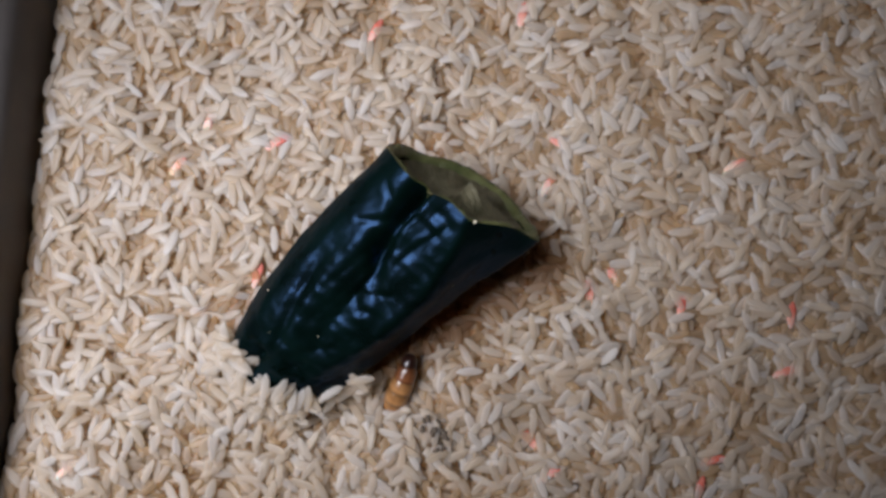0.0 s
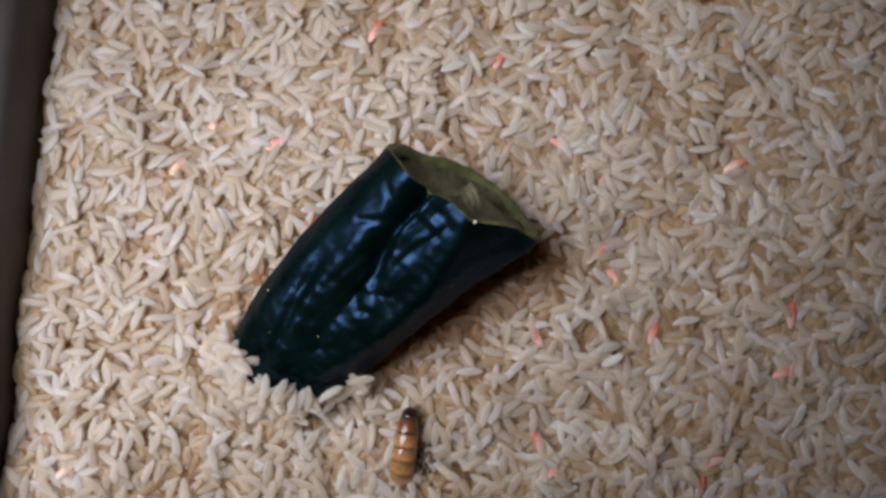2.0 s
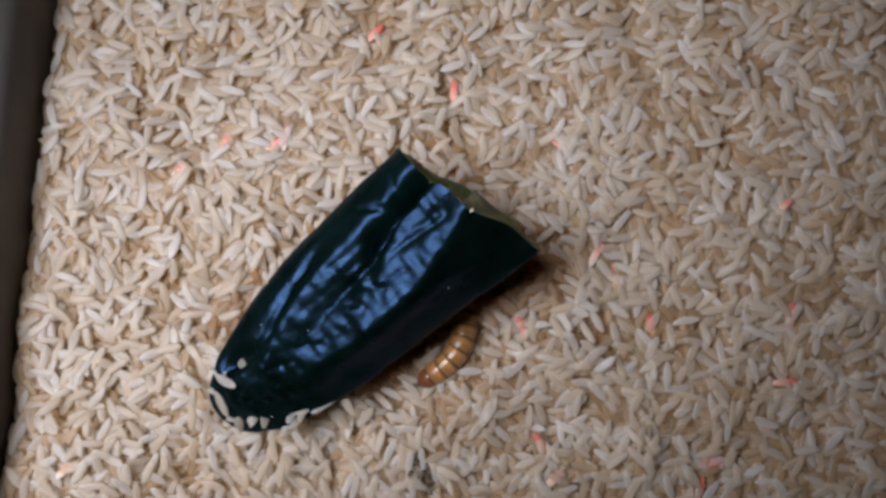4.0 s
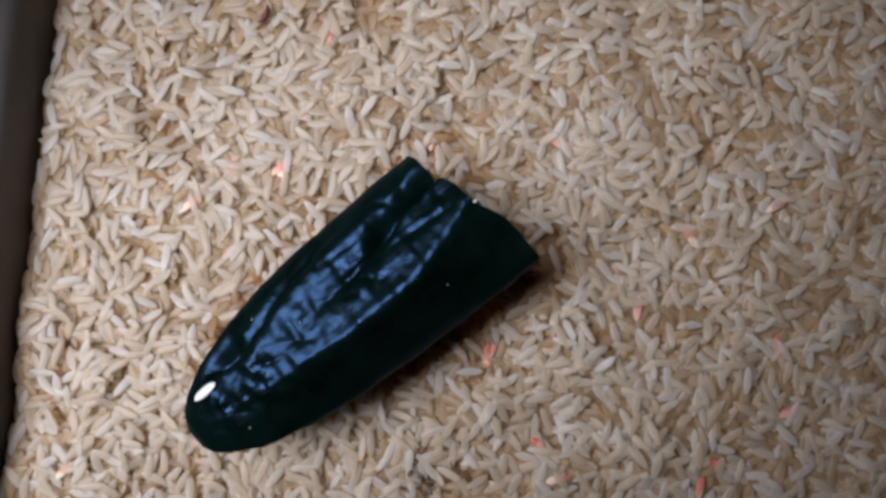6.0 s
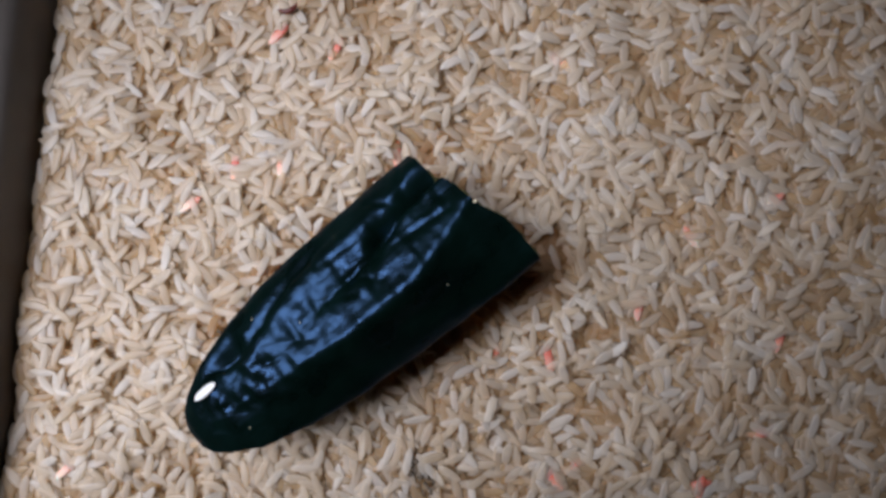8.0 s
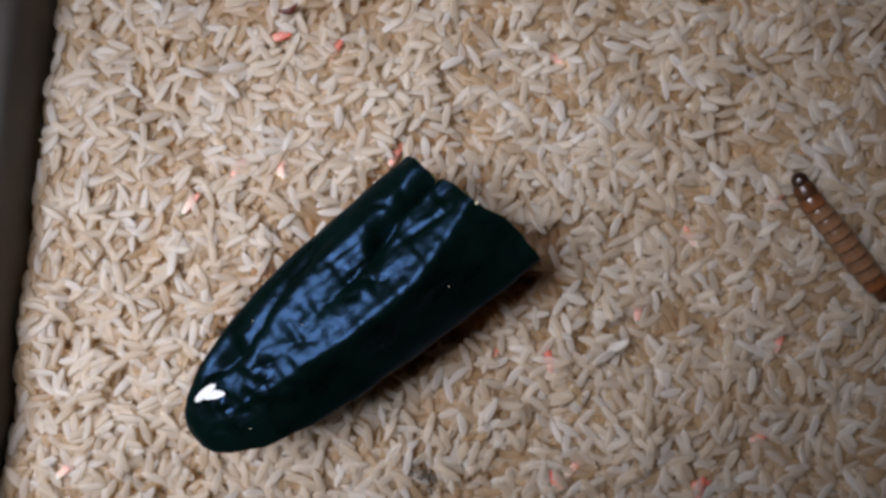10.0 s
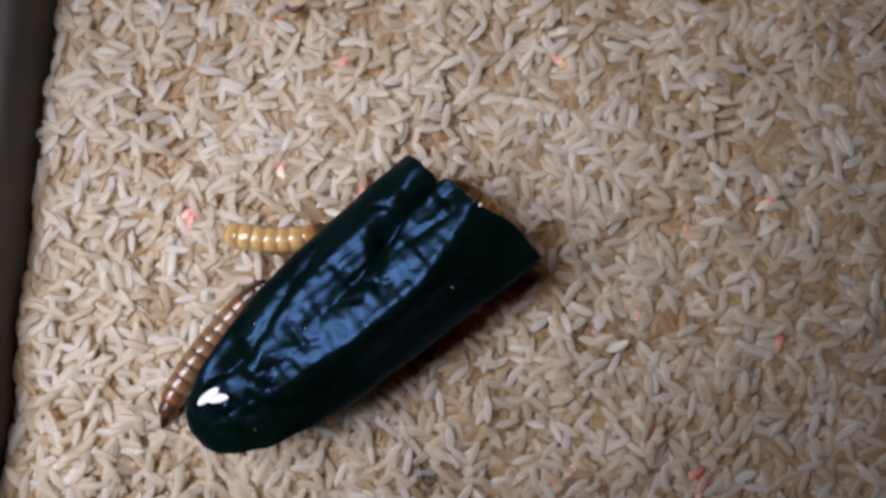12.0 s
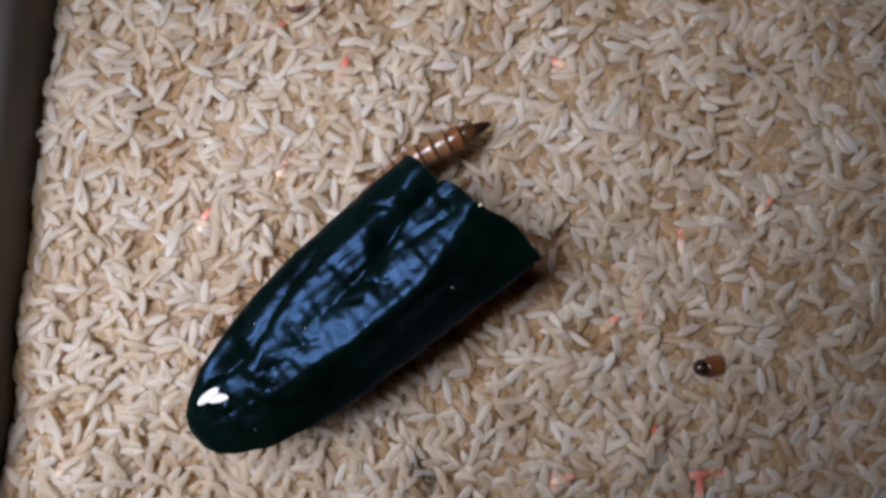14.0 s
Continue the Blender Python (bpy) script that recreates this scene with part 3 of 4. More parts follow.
def pepper_at(t):
    for (t0, p0), (t1, p1) in zip(PEPPER_ROWS, PEPPER_ROWS[1:]):
        if t0 <= t <= t1:
            f = (t - t0) / (t1 - t0)
            f = f * f * (3 - 2 * f)
            return [a + (b - a) * f for a, b in zip(p0, p1)]


# ---- worms ----
SEG = 0.0034
N_SEG = 13


def segment_radius(i):
    return (0.0021, 0.0026, 0.0029, 0.0030, 0.0031, 0.0032, 0.0032, 0.0032, 0.0032, 0.0031, 0.0029, 0.0024, 0.0015)[i]


def worm_mesh(i, mats):
    """Plate i of a worm (0 head, 12 tail); the head end points along +x."""
    r = segment_radius(i)
    if i == 0:
        rings = [(-0.55, 0.90), (-0.3, 1.0), (0.1, 0.98), (0.35, 0.82), (0.52, 0.55), (0.60, 0.2)]
        mat = mats[1]
    elif i == N_SEG - 1:
        rings = [(-0.95, 0.12), (-0.8, 0.38), (-0.45, 0.72), (0.0, 0.95), (0.4, 1.02), (0.55, 0.9)]
        mat = mats[1]
    else:
        rings = [(-0.64, 0.86), (-0.60, 0.97), (-0.52, 1.03), (-0.25, 1.05), (0.05, 1.035), (0.32, 0.985), (0.48, 0.92), (0.62, 0.84)]
        mat = mats[2] if i in (1, N_SEG - 2) else (mats[3] if i in (2, N_SEG - 3) else mats[0])
    v, f = lathe([(x * SEG, q * r) for x, q in rings], 18, 0.92)
    return mesh("segment", v, f, mat)


def leg_mesh():
    v, f = lathe([(0.0, 0.00032), (0.0010, 0.00030), (0.0018, 0.00020), (0.0026, 0.00006)], 6)
    return mesh("leg", v, f, M_LEG)


def build_worm(label, mats):
    worm = tagged(new("worm"), label, "larva", "burrowing worms")
    pieces = []
    for i in range(N_SEG):
        name = "head" if i == 0 else ("tail" if i == N_SEG - 1 else "segment")
        ob = part(name, worm_mesh(i, mats), worm, "dark brown glossy head" if i == 0 else ("dark pointed tail plate" if i == N_SEG - 1 else ""))
        pieces.append(ob)
    legs = leg_mesh()
    for i in (1, 2, 3):
        for side in (-1, 1):
            leg = part("leg", legs, pieces[i])
            leg.matrix_basis = pose(0.0002, side * 0.0017, -0.0017, 0, 38, side * 62)
    return worm, pieces


WORMS = [build_worm("amber-brown worm with a dark head crawling in the rice", (M_WORM, M_DARK, M_WORM_RUST, M_WORM)),
         build_worm("light brown ringed worm burrowing in the rice", (M_WORM, M_DARK, M_DARKER, M_WORM_RUST)),
         build_worm("pale yellow freshly moulted worm by the pepper", (M_WORM_PALE, M_DARKER, M_WORM, M_WORM_PALE)),
         build_worm("reddish amber ringed worm moving by the pepper", (M_WORM_BROWN, M_DARK, M_DARKER, M_WORM_RUST)),
         build_worm("brown ringed worm along the edge of the rice", (M_WORM_BROWN, M_DARK, M_DARKER, M_WORM_RUST))]

# Each worm: spells above the rice as (from, to, line from head to tail in millimetres: x, y, height over the rice)
SPELLS = [
    [
        (0.0, 0.0, [(-7.9, -26.1, 2.2), (-9.1, -31.0, 2.2), (-11.5, -36.9, 0), (-13.2, -41.8, -6)]),
        (1.0, 1.4, [(-9.2, -39.2, 0.5), (-10.0, -44.8, 2.2), (-10.1, -50.5, 1.6), (-10.9, -57.2, -5)]),
        (1.5, 1.5, [(-8.4, -37.2, 1), (-9.3, -42.0, 2.4), (-9.9, -48.2, 2.4), (-10.3, -53.6, 0.5), (-10.6, -58.6, -5)]),
        (1.6, 2.5, [(-8.0, -40.2, -0.5), (-8.6, -43.4, 2.2), (-9.4, -49.6, 2.4), (-10.1, -54.7, 0), (-10.6, -60.0, -6)]),
        (2.6, 2.6, [(-8.7, -41.1, -0.5), (-9.1, -44.1, 2.2), (-9.8, -49.6, 2.4), (-10.5, -54.7, 0), (-11.1, -60.0, -6)]),
        (2.9, 4.1, [(-7.0, -35.4, -4), (-2.7, -31.8, -0.6), (2.0, -27.8, 0.5), (4.8, -22.9, -0.6), (5.7, -16.7, -3)]),
        (5.5, 5.5, [(-17.3, 19.6, 1), (-19.9, 24.7, 2.6), (-22.6, 30.2, 2.6), (-25.1, 35.4, 2), (-27.4, 40.7, -1), (-29.2, 46.3, -6)]),
        (7.0, 7.0, [(-20.8, -40.2, -1.5), (-13.1, -35.4, -0.4), (-3.3, -29.1, -0.6), (6.4, -22.1, -0.6), (15.4, -14.9, -1)]),
        (10.4, 10.4, [(-44.5, -47.9, 1), (-33.8, -46.3, 1.8), (-22.7, -42.1, 1.8), (-11.1, -36.0, 1)]),
        (11.3, 11.4, [(-33.3, -48.1, 1.6), (-24.8, -44.6, 3), (-16.5, -39.8, 3), (-6.1, -31.0, 2)]),
        (11.5, 11.5, [(-31.2, -47.3, 2.6), (-24.5, -44.4, 3.4), (-18.0, -40.7, 3.4), (-12.0, -36.6, 3.2), (-6.3, -32.6, 2.6), (-0.7, -28.5, 2.0), (4.3, -24.2, 1)]),
        (11.6, 11.6, [(-27.0, -43.3, 1), (-36.5, -50.3, 2.2), (-46.1, -53.1, 2.4), (-59.6, -53.7, 1.5)]),
        (12.3, 12.4, [(-32.2, -48.2, 1.5), (-22.7, -42.0, 2.4), (-13.0, -36.5, 2.4), (-3.3, -29.7, 1.5)]),
        (12.5, 12.5, [(-30.5, -54.7, 2), (-25.9, -49.4, 3.2), (-21.8, -45.1, 3.4), (-17.5, -41.4, 3.4), (-12.4, -38.0, 3.2), (-7.4, -34.6, 3), (-2.8, -29.5, 2)]),
        (12.6, 12.6, [(-25.9, -41.9, 1), (-18.5, -37.2, 2.2), (-8.9, -31.4, 2), (-3.4, -25.0, 0)]),
        (12.9, 12.9, [(60.9, -24.2, 2), (51.9, -30.3, 2.4), (45.1, -37.2, 2.2), (39.2, -43.0, 0)]),
        (13.0, 13.4, [(58.7, -27.1, 1.6), (62.7, -26.7, 1.2), (66.9, -27.8, -1), (72.2, -29.9, -8)]),
        (13.5, 13.8, [(61.4, -25.6, 1.0), (63.7, -27.1, 1.2), (67.7, -29.0, -1), (72.2, -30.6, -8)]),
        (13.9, 14.0, [(62.6, -29.0, 1.4), (65.6, -29.8, 1.0), (69.4, -29.2, -1.5), (73.6, -30.6, -8)]),
    ],
    [
        (0.6, 0.6, [(6.9, 15.8, 16), (12.6, 15.6, 12), (19.9, 13.8, 5), (30.1, 10.2, 1)]),
        (0.8, 0.8, [(6.6, 15.8, 18), (13.9, 16.9, 12), (21.7, 12.9, 7), (25.3, 4.5, 3), (24.6, -1.3, 0)]),
        (1.0, 1.0, [(-0.1, 17.7, 20), (3.9, 18.0, 21), (8.4, 17.2, 18), (13.9, 15.2, 12), (19.1, 13.0, 6), (24.6, 9.2, -2), (28.8, 5.7, -8)]),
        (1.1, 1.2, [(3.9, 15.6, 18), (10.0, 15.9, 12), (16.5, 15.1, 5), (23.2, 12.7, -2), (28.8, 8.5, -8)]),
        (1.5, 1.5, [(0.7, 18.7, 22), (5.7, 17.8, 21), (10.3, 16.3, 18), (15.2, 12.6, 12), (21.0, 8.8, 7), (27.4, 7.6, 5), (35.1, 10.8, 4), (43.6, 16.0, 2.6)]),
        (1.8, 1.8, [(18.0, 13.2, 5), (21.5, 9.8, 3), (24.6, 2.9, 0), (26.0, -2.7, -5)]),
        (2.6, 2.6, [(15.7, 20.7, 6), (21.8, 15.0, 6), (24.1, 5.6, 4), (24.0, -1.2, 3), (22.2, -13.7, 2.4), (21.6, -24.8, 2)]),
        (4.8, 5.4, [(9.0, 13.8, 4), (15.8, 12.1, 5), (21.4, 8.4, 4), (23.8, 1.5, 1)]),
        (5.5, 5.5, [(15.4, -10.9, 0), (9.2, -17.9, -0.5), (2.2, -22.8, -0.6), (-4.7, -27.7, -0.8), (-11.7, -32.0, -1.5)]),
        (5.6, 5.6, [(23.3, 32.8, 2), (16.0, 30.3, 2.2), (10.6, 27.3, 1), (6.4, 21.1, -4)]),
        (5.7, 5.7, [(42.3, 37.2, 2.4), (33.9, 34.6, 2.6), (24.3, 28.8, 2.6), (16.0, 20.8, 2.6), (8.9, 13.4, 2)]),
        (6.4, 6.4, [(22.0, 17.8, 3), (23.6, 11.1, 4), (24.0, 2.9, 3), (22.4, -5.4, 1)]),
        (6.6, 6.6, [(26.7, -22.2, 0), (23.9, -18.0, 0), (20.4, -12.5, -1), (16.2, -8.3, -3)]),
        (6.7, 6.7, [(41.0, -35.3, 2), (35.4, -30.3, 2.4), (29.8, -24.7, 2.4), (23.0, -17.1, 2.2), (16.8, -12.1, 1)]),
        (10.3, 10.6, [(-27.7, -18.7, 1), (-36.0, -15.1, 1.5), (-43.4, -12.0, 2.5), (-47.4, -10.3, 3), (-52.5, -9.3, 0.5), (-55.1, -8.5, -5)]),
        (11.2, 11.2, [(17.4, 25.7, 2.4), (16.7, 19.5, 2.6), (15.4, 12.6, 2), (13.2, 5.7, 0)]),
        (11.3, 11.3, [(0.8, 17.3, 8), (8.8, 16.8, 9), (16.9, 14.2, 8), (22.7, 7.7, 4)]),
        (11.5, 11.5, [(-5.9, 21.2, 9), (0.8, 20.0, 10), (7.4, 15.8, 10), (14.1, 11.5, 9), (21.0, 7.5, 7), (25.8, 2.9, 4), (24.6, -4.1, 0)]),
        (11.7, 11.7, [(10.3, 13.7, 6), (13.0, 13.0, 6), (17.2, 12.4, 5), (23.2, 5.7, 0)]),
        (11.9, 11.9, [(-5.3, 20.1, 9), (4.8, 18.4, 10), (14.1, 14.1, 9), (18.2, 5.6, 6), (20.3, -1.3, 1)]),
        (12.0, 12.0, [(-1.0, 15.5, 9), (5.0, 13.5, 8), (10.0, 10.0, 6), (16.0, 5.0, 0), (20.0, -2.0, -5)]),
        (12.1, 12.1, [(-8.5, 22.8, 9), (-1.9, 25.5, 9), (7.5, 23.9, 9), (14.8, 17.5, 9), (15.8, 9.7, 5)]),
        (12.2, 12.2, [(-24.4, 36.1, 2), (-13.0, 37.1, 2.6), (-1.9, 34.6, 2.6), (9.1, 27.0, 2.6), (17.2, 18.8, 2)]),
        (12.9, 12.9, [(-5.3, 20.1, 9), (2.1, 20.8, 9), (11.5, 16.8, 9), (19.2, 9.9, 5)]),
        (13.0, 13.4, [(-7.8, -36.8, 0.8), (-5.4, -33.9, 1.2), (-2.6, -31.6, 1), (0.1, -28.5, 0), (2.2, -23.6, -4)]),
    ],
    [
        (2.3, 2.3, [(-48.2, -10.9, 2), (-46.1, -4.0, 2.6), (-42.0, 1.5, 2.6), (-36.6, 6.4, 2)]),
        (6.4, 6.4, [(-67.0, -22.7, 2), (-63.4, -15.7, 2.4), (-58.6, -11.2, 2.4), (-54.1, -9.9, 1)]),
        (10.7, 10.7, [(-53.9, -13.7, 2), (-51.0, -9.5, 2.4), (-47.6, -5.4, 2.2), (-42.5, 0.1, 0)]),
        (10.8, 10.9, [(-48.0, -8.2, 0.5), (-43.8, -4.0, 0.5), (-39.7, 0.1, 0), (-36.9, 5.7, -3)]),
        (11.4, 11.5, [(-41.4, -5.2, -1), (-37.5, -1.5, -0.8), (-33.4, 2.4, -1), (-29.7, 6.3, -3)]),
        (11.7, 11.7, [(-43.7, -4.0, 1), (-39.3, 1.5, 2), (-35.2, 5.7, 2), (-29.9, 9.9, 0)]),
        (12.0, 12.0, [(-29.2, 5.7, -0.5), (-34.0, 3.2, 0.8), (-40.9, 2.2, 1.3), (-47.9, 2.9, 1.1), (-52.1, 3.5, -0.5), (-54.4, 4.3, -5)]),
        (12.8, 12.8, [(16.0, 32.2, 2.4), (9.1, 30.2, 2.6), (3.6, 26.4, 2.6), (-1.1, 18.0, 3)]),
    ],
    [
        (5.5, 5.5, [(33.1, -16.6, 1.0), (37.1, -16.3, 0.8), (42.1, -16.1, -2), (47.0, -15.7, -7)]),
        (5.7, 5.7, [(18.9, -22.1, 1), (16.8, -15.8, 1.5), (14.1, -8.3, 0)]),
        (6.5, 6.5, [(27.1, 28.0, 2.4), (31.2, 33.5, 2.8), (38.0, 41.5, 2.8), (43.6, 49.8, 2.8), (49.1, 56.7, 2.8), (57.5, 62.3, 2.4)]),
        (9.6, 10.4, [(87.5, 18.8, 2.6), (91.8, 11.2, 2.8), (97.3, 4.3, 2.8), (107.1, -8.1, 2.6), (112.7, -13.7, 2.4)]),
        (10.5, 10.6, [(88.0, 18.4, 2.6), (91.8, 11.2, 2.8), (97.3, 4.0, 2.8), (104.2, -3.3, 2.8), (112.7, -10.9, 2.4)]),
        (10.7, 10.9, [(84.3, 20.8, 2.6), (89.1, 13.2, 2.8), (94.6, 5.7, 2.8), (107.1, -6.8, 2.6)]),
        (11.0, 11.0, [(82.5, 23.6, 2.6), (86.0, 17.8, 2.8), (90.4, 10.5, 2.8), (97.3, 2.9, 2.8), (103.5, -2.9, 2.8), (109.3, -8.2, 2.4)]),
        (11.1, 11.1, [(70.5, 31.9, 2.6), (76.6, 24.3, 2.8), (84.9, 14.6, 2.8), (91.8, 7.0, 2.8), (99.6, 0.1, 2.4)]),
        (11.8, 11.8, [(-23.5, 49.9, 2.4), (-20.5, 42.9, 2.8), (-21.0, 31.8, 2.8), (-24.7, 20.8, 2.8), (-29.5, 10.6, 1)]),
        (12.3, 12.4, [(-5.4, 27.7, 3), (-6.8, 23.0, 2), (-9.7, 19.7, 0), (-13.2, 15.5, -2)]),
        (12.5, 12.5, [(-2.8, 16.7, 6), (-3.2, 21.2, 7), (-6.2, 24.0, 6), (-10.9, 23.0, 3), (-16.2, 20.0, -1), (-21.8, 14.1, -5)]),
        (12.6, 12.7, [(-6.7, 20.7, 4), (-0.5, 24.0, 5), (6.3, 25.2, 3), (11.2, 24.8, 2)]),
        (13.0, 13.0, [(-27.1, 6.9, -2), (-20.3, 12.7, 1), (-13.1, 17.9, 4), (-5.7, 22.2, 7), (0.8, 25.5, 7), (8.3, 28.9, 6)]),
        (13.1, 13.7, [(-34.1, -0.7, -5), (-27.1, 6.0, -2), (-19.4, 11.3, 1), (-13.8, 16.0, 3), (-8.8, 21.2, 5.5), (-6.0, 25.9, 6), (-1.6, 29.0, 5)]),
        (13.8, 13.8, [(-24.3, 5.7, -3), (-18.7, 12.0, 0), (-12.4, 17.8, 3), (-5.7, 22.6, 6), (0.8, 26.0, 7), (8.9, 29.7, 6)]),
        (13.9, 13.9, [(-34.1, -0.7, -5), (-27.1, 6.0, -2), (-19.4, 11.3, 1), (-13.8, 16.0, 3), (-8.8, 21.2, 5.5), (-6.0, 25.9, 6), (0.1, 29.0, 5)]),
        (14.0, 14.0, [(-24.3, 5.7, -3), (-18.7, 12.0, 0), (-12.4, 17.8, 3), (-5.7, 22.4, 6), (2.2, 26.3, 7), (10.6, 30.2, 6)]),
    ],
    [
        (0.9, 0.9, [(-106.9, -44.1, 2.4), (-102.7, -50.9, 2.6), (-94.5, -54.8, 2.4), (-86.9, -55.3, 1), (-81.7, -54.4, -4)]),
        (5.9, 5.9, [(-80.5, -36.5, 1.5), (-77.3, -41.4, 2.2), (-74.1, -47.1, 1.5), (-71.2, -50.2, -2)]),
        (6.5, 6.5, [(-104.1, -14.3, 3), (-105.2, -23.1, 4), (-105.7, -34.1, 4), (-105.7, -43.7, 4), (-106.0, -52.9, 3)]),
        (6.6, 6.6, [(-106.0, -38.4, 3), (-105.7, -47.8, 4), (-106.3, -57.4, 4), (-107.3, -67.3, 3)]),
        (7.0, 7.0, [(-102.2, -5.1, 2.5), (-103.0, -14.2, 4), (-105.2, -27.3, 4), (-105.7, -41.0, 4), (-106.6, -54.3, 3)]),
        (7.3, 7.3, [(-70.2, 37.7, 2.4), (-80.6, 31.2, 2.6), (-88.9, 21.5, 2.6), (-95.8, 18.9, 2.6), (-103.3, 26.4, 2.4)]),
        (11.1, 11.1, [(-81.6, -8.2, 1.5), (-79.4, -11.0, 1.5), (-76.8, -13.9, -2), (-74.0, -16.7, -7)]),
        (11.7, 11.7, [(-49.2, -8.7, 2.2), (-53.6, -14.3, 2.8), (-59.1, -21.9, 2.8), (-65.5, -35.8, 2.4)]),
        (11.8, 12.0, [(-43.4, -8.2, 2.4), (-48.8, -13.0, 2.8), (-54.3, -19.2, 2.8), (-60.5, -27.4, 2.8), (-66.1, -36.4, 2.6), (-69.1, -43.5, 2)]),
        (13.3, 13.3, [(-104.9, -3.3, 2.4), (-103.3, 5.6, 3.5), (-101.6, 19.3, 4), (-99.9, 30.3, 4), (-98.1, 39.4, 3)]),
        (13.9, 13.9, [(-66.1, -49.0, 0.5), (-64.9, -47.4, 0), (-62.1, -46.0, -3), (-59.3, -44.6, -8)]),
    ],
]



def worm_line(points):
    """Poses of the plates along a smooth line from head to tail."""
    pts = [Vector((x / 1000, y / 1000, z / 1000 + max(-0.003, min(0.004, ground(x / 1000, y / 1000))))) for x, y, z in points]
    ext = [pts[0] * 2 - pts[1]] + pts + [pts[-1] * 2 - pts[-2]]
    dense = []
    for i in range(1, len(ext) - 2):
        p0, p1, p2, p3 = ext[i - 1:i + 3]
        for k in range(12):
            t = k / 12
            dense.append(0.5 * (2 * p1 + (p2 - p0) * t + (2 * p0 - 5 * p1 + 4 * p2 - p3) * t * t + (3 * p1 - p0 - 3 * p2 + p3) * t ** 3))
    dense.append(pts[-1])
    span = sum((q - p).length for p, q in zip(dense, dense[1:]))
    pitch = max(0.90 * SEG, min(1.18 * SEG, (span - 0.004) / (N_SEG - 1)))
    way = (dense[-1] - dense[-2]).normalized()
    way = (way + Vector((0, 0, -1.2))).normalized()
    for k in range(60):
        dense.append(dense[-1] + way * 0.001)
    dists = [0.0]
    for p, q in zip(dense, dense[1:]):
        dists.append(dists[-1] + (q - p).length)

    def along(d):
        k = max(0, min(len(dense) - 2, int(np.searchsorted(dists, d)) - 1))
        t = (d - dists[k]) / max(1e-9, dists[k + 1] - dists[k])
        return dense[k].lerp(dense[k + 1], t)
    out = []
    for i in range(N_SEG):
        d = 0.0020 + pitch * i
        p, tangent = along(d), (along(max(0.0, d - 0.0016)) - along(d + 0.0016)).normalized()
        x = tangent
        y = Vector((0, 0, 1)).cross(x)
        y = y.normalized() if y.length > 1e-4 else Vector((0, 1, 0))
        z = x.cross(y)
        m = Matrix((x, y, z)).transposed()
        out.append((p, m.to_quaternion()))
    return out


def worm_rows(spells):
    """Every tenth of a second a root place and the plates' poses; between its spells the worm stays below the surface."""
    posed = [(a, b, worm_line(line)) for a, b, line in spells]
    steps = []
    for k in range(141):
        t = k / 10
        now = next((w for a, b, w in posed if a - 0.02 <= t <= b + 0.02), None)
        if now is not None:
            steps.append((t, now))
            continue
        before = [(b, w) for a, b, w in posed if b < t]
        after = [(a, w) for a, b, w in posed if a > t]
        if before and after:
            (tb, wb), (ta, wa) = before[-1], after[0]
            f = (t - tb) / (ta - tb)
        else:
            wb = wa = (before[-1] if before else after[0])[1]
            f = 0.0
        sunk = []
        for (p, q), (p2, q2) in zip(wb, wa):
            c = p.lerp(p2, f)
            c = Vector((max(-0.090, min(0.16, c.x)), max(-0.085, min(0.085, c.y)), -0.020 + 0.1 * min(0.0, c.z)))
            sunk.append((c, q.slerp(q2, f)))
        steps.append((t, sunk))
    rows = []
    for (t, w), (t2, w2) in zip(steps, steps[1:]):
        rows.append((t, w))
        turn = max(q.rotation_difference(q2).angle for (p, q), (p2, q2) in zip(w, w2))
        turn = min(turn, 2 * math.pi - turn)
        if turn > radians(75):
            for n in (1, 2):
                rows.append((t + n / 30, [(p.lerp(p2, n / 3), q.slerp(q2, n / 3)) for (p, q), (p2, q2) in zip(w, w2)]))
    rows.append(steps[-1])
    return rows


# ---- loose grains ----
GRAIN_MESHES = [mesh("grain", *grain_shape(8, 7, b), M_RICE) for b in (-0.0002, 0.0, 0.0003)]
WHITE_MESH = mesh("white_grain", *grain_shape(8, 7, 0.0), M_WHITE)
RED_MESH, PINK_MESH = mesh("red_grain", *grain_shape(8, 7, 0.0001), M_RED), mesh("pink_grain", *grain_shape(8, 7, 0.0002), M_PINK)


def lying(x, y, turn, lift=0.0006, pitch=0.0):
    return pose(x, y, ground(x, y) + lift, 0, pitch, turn)


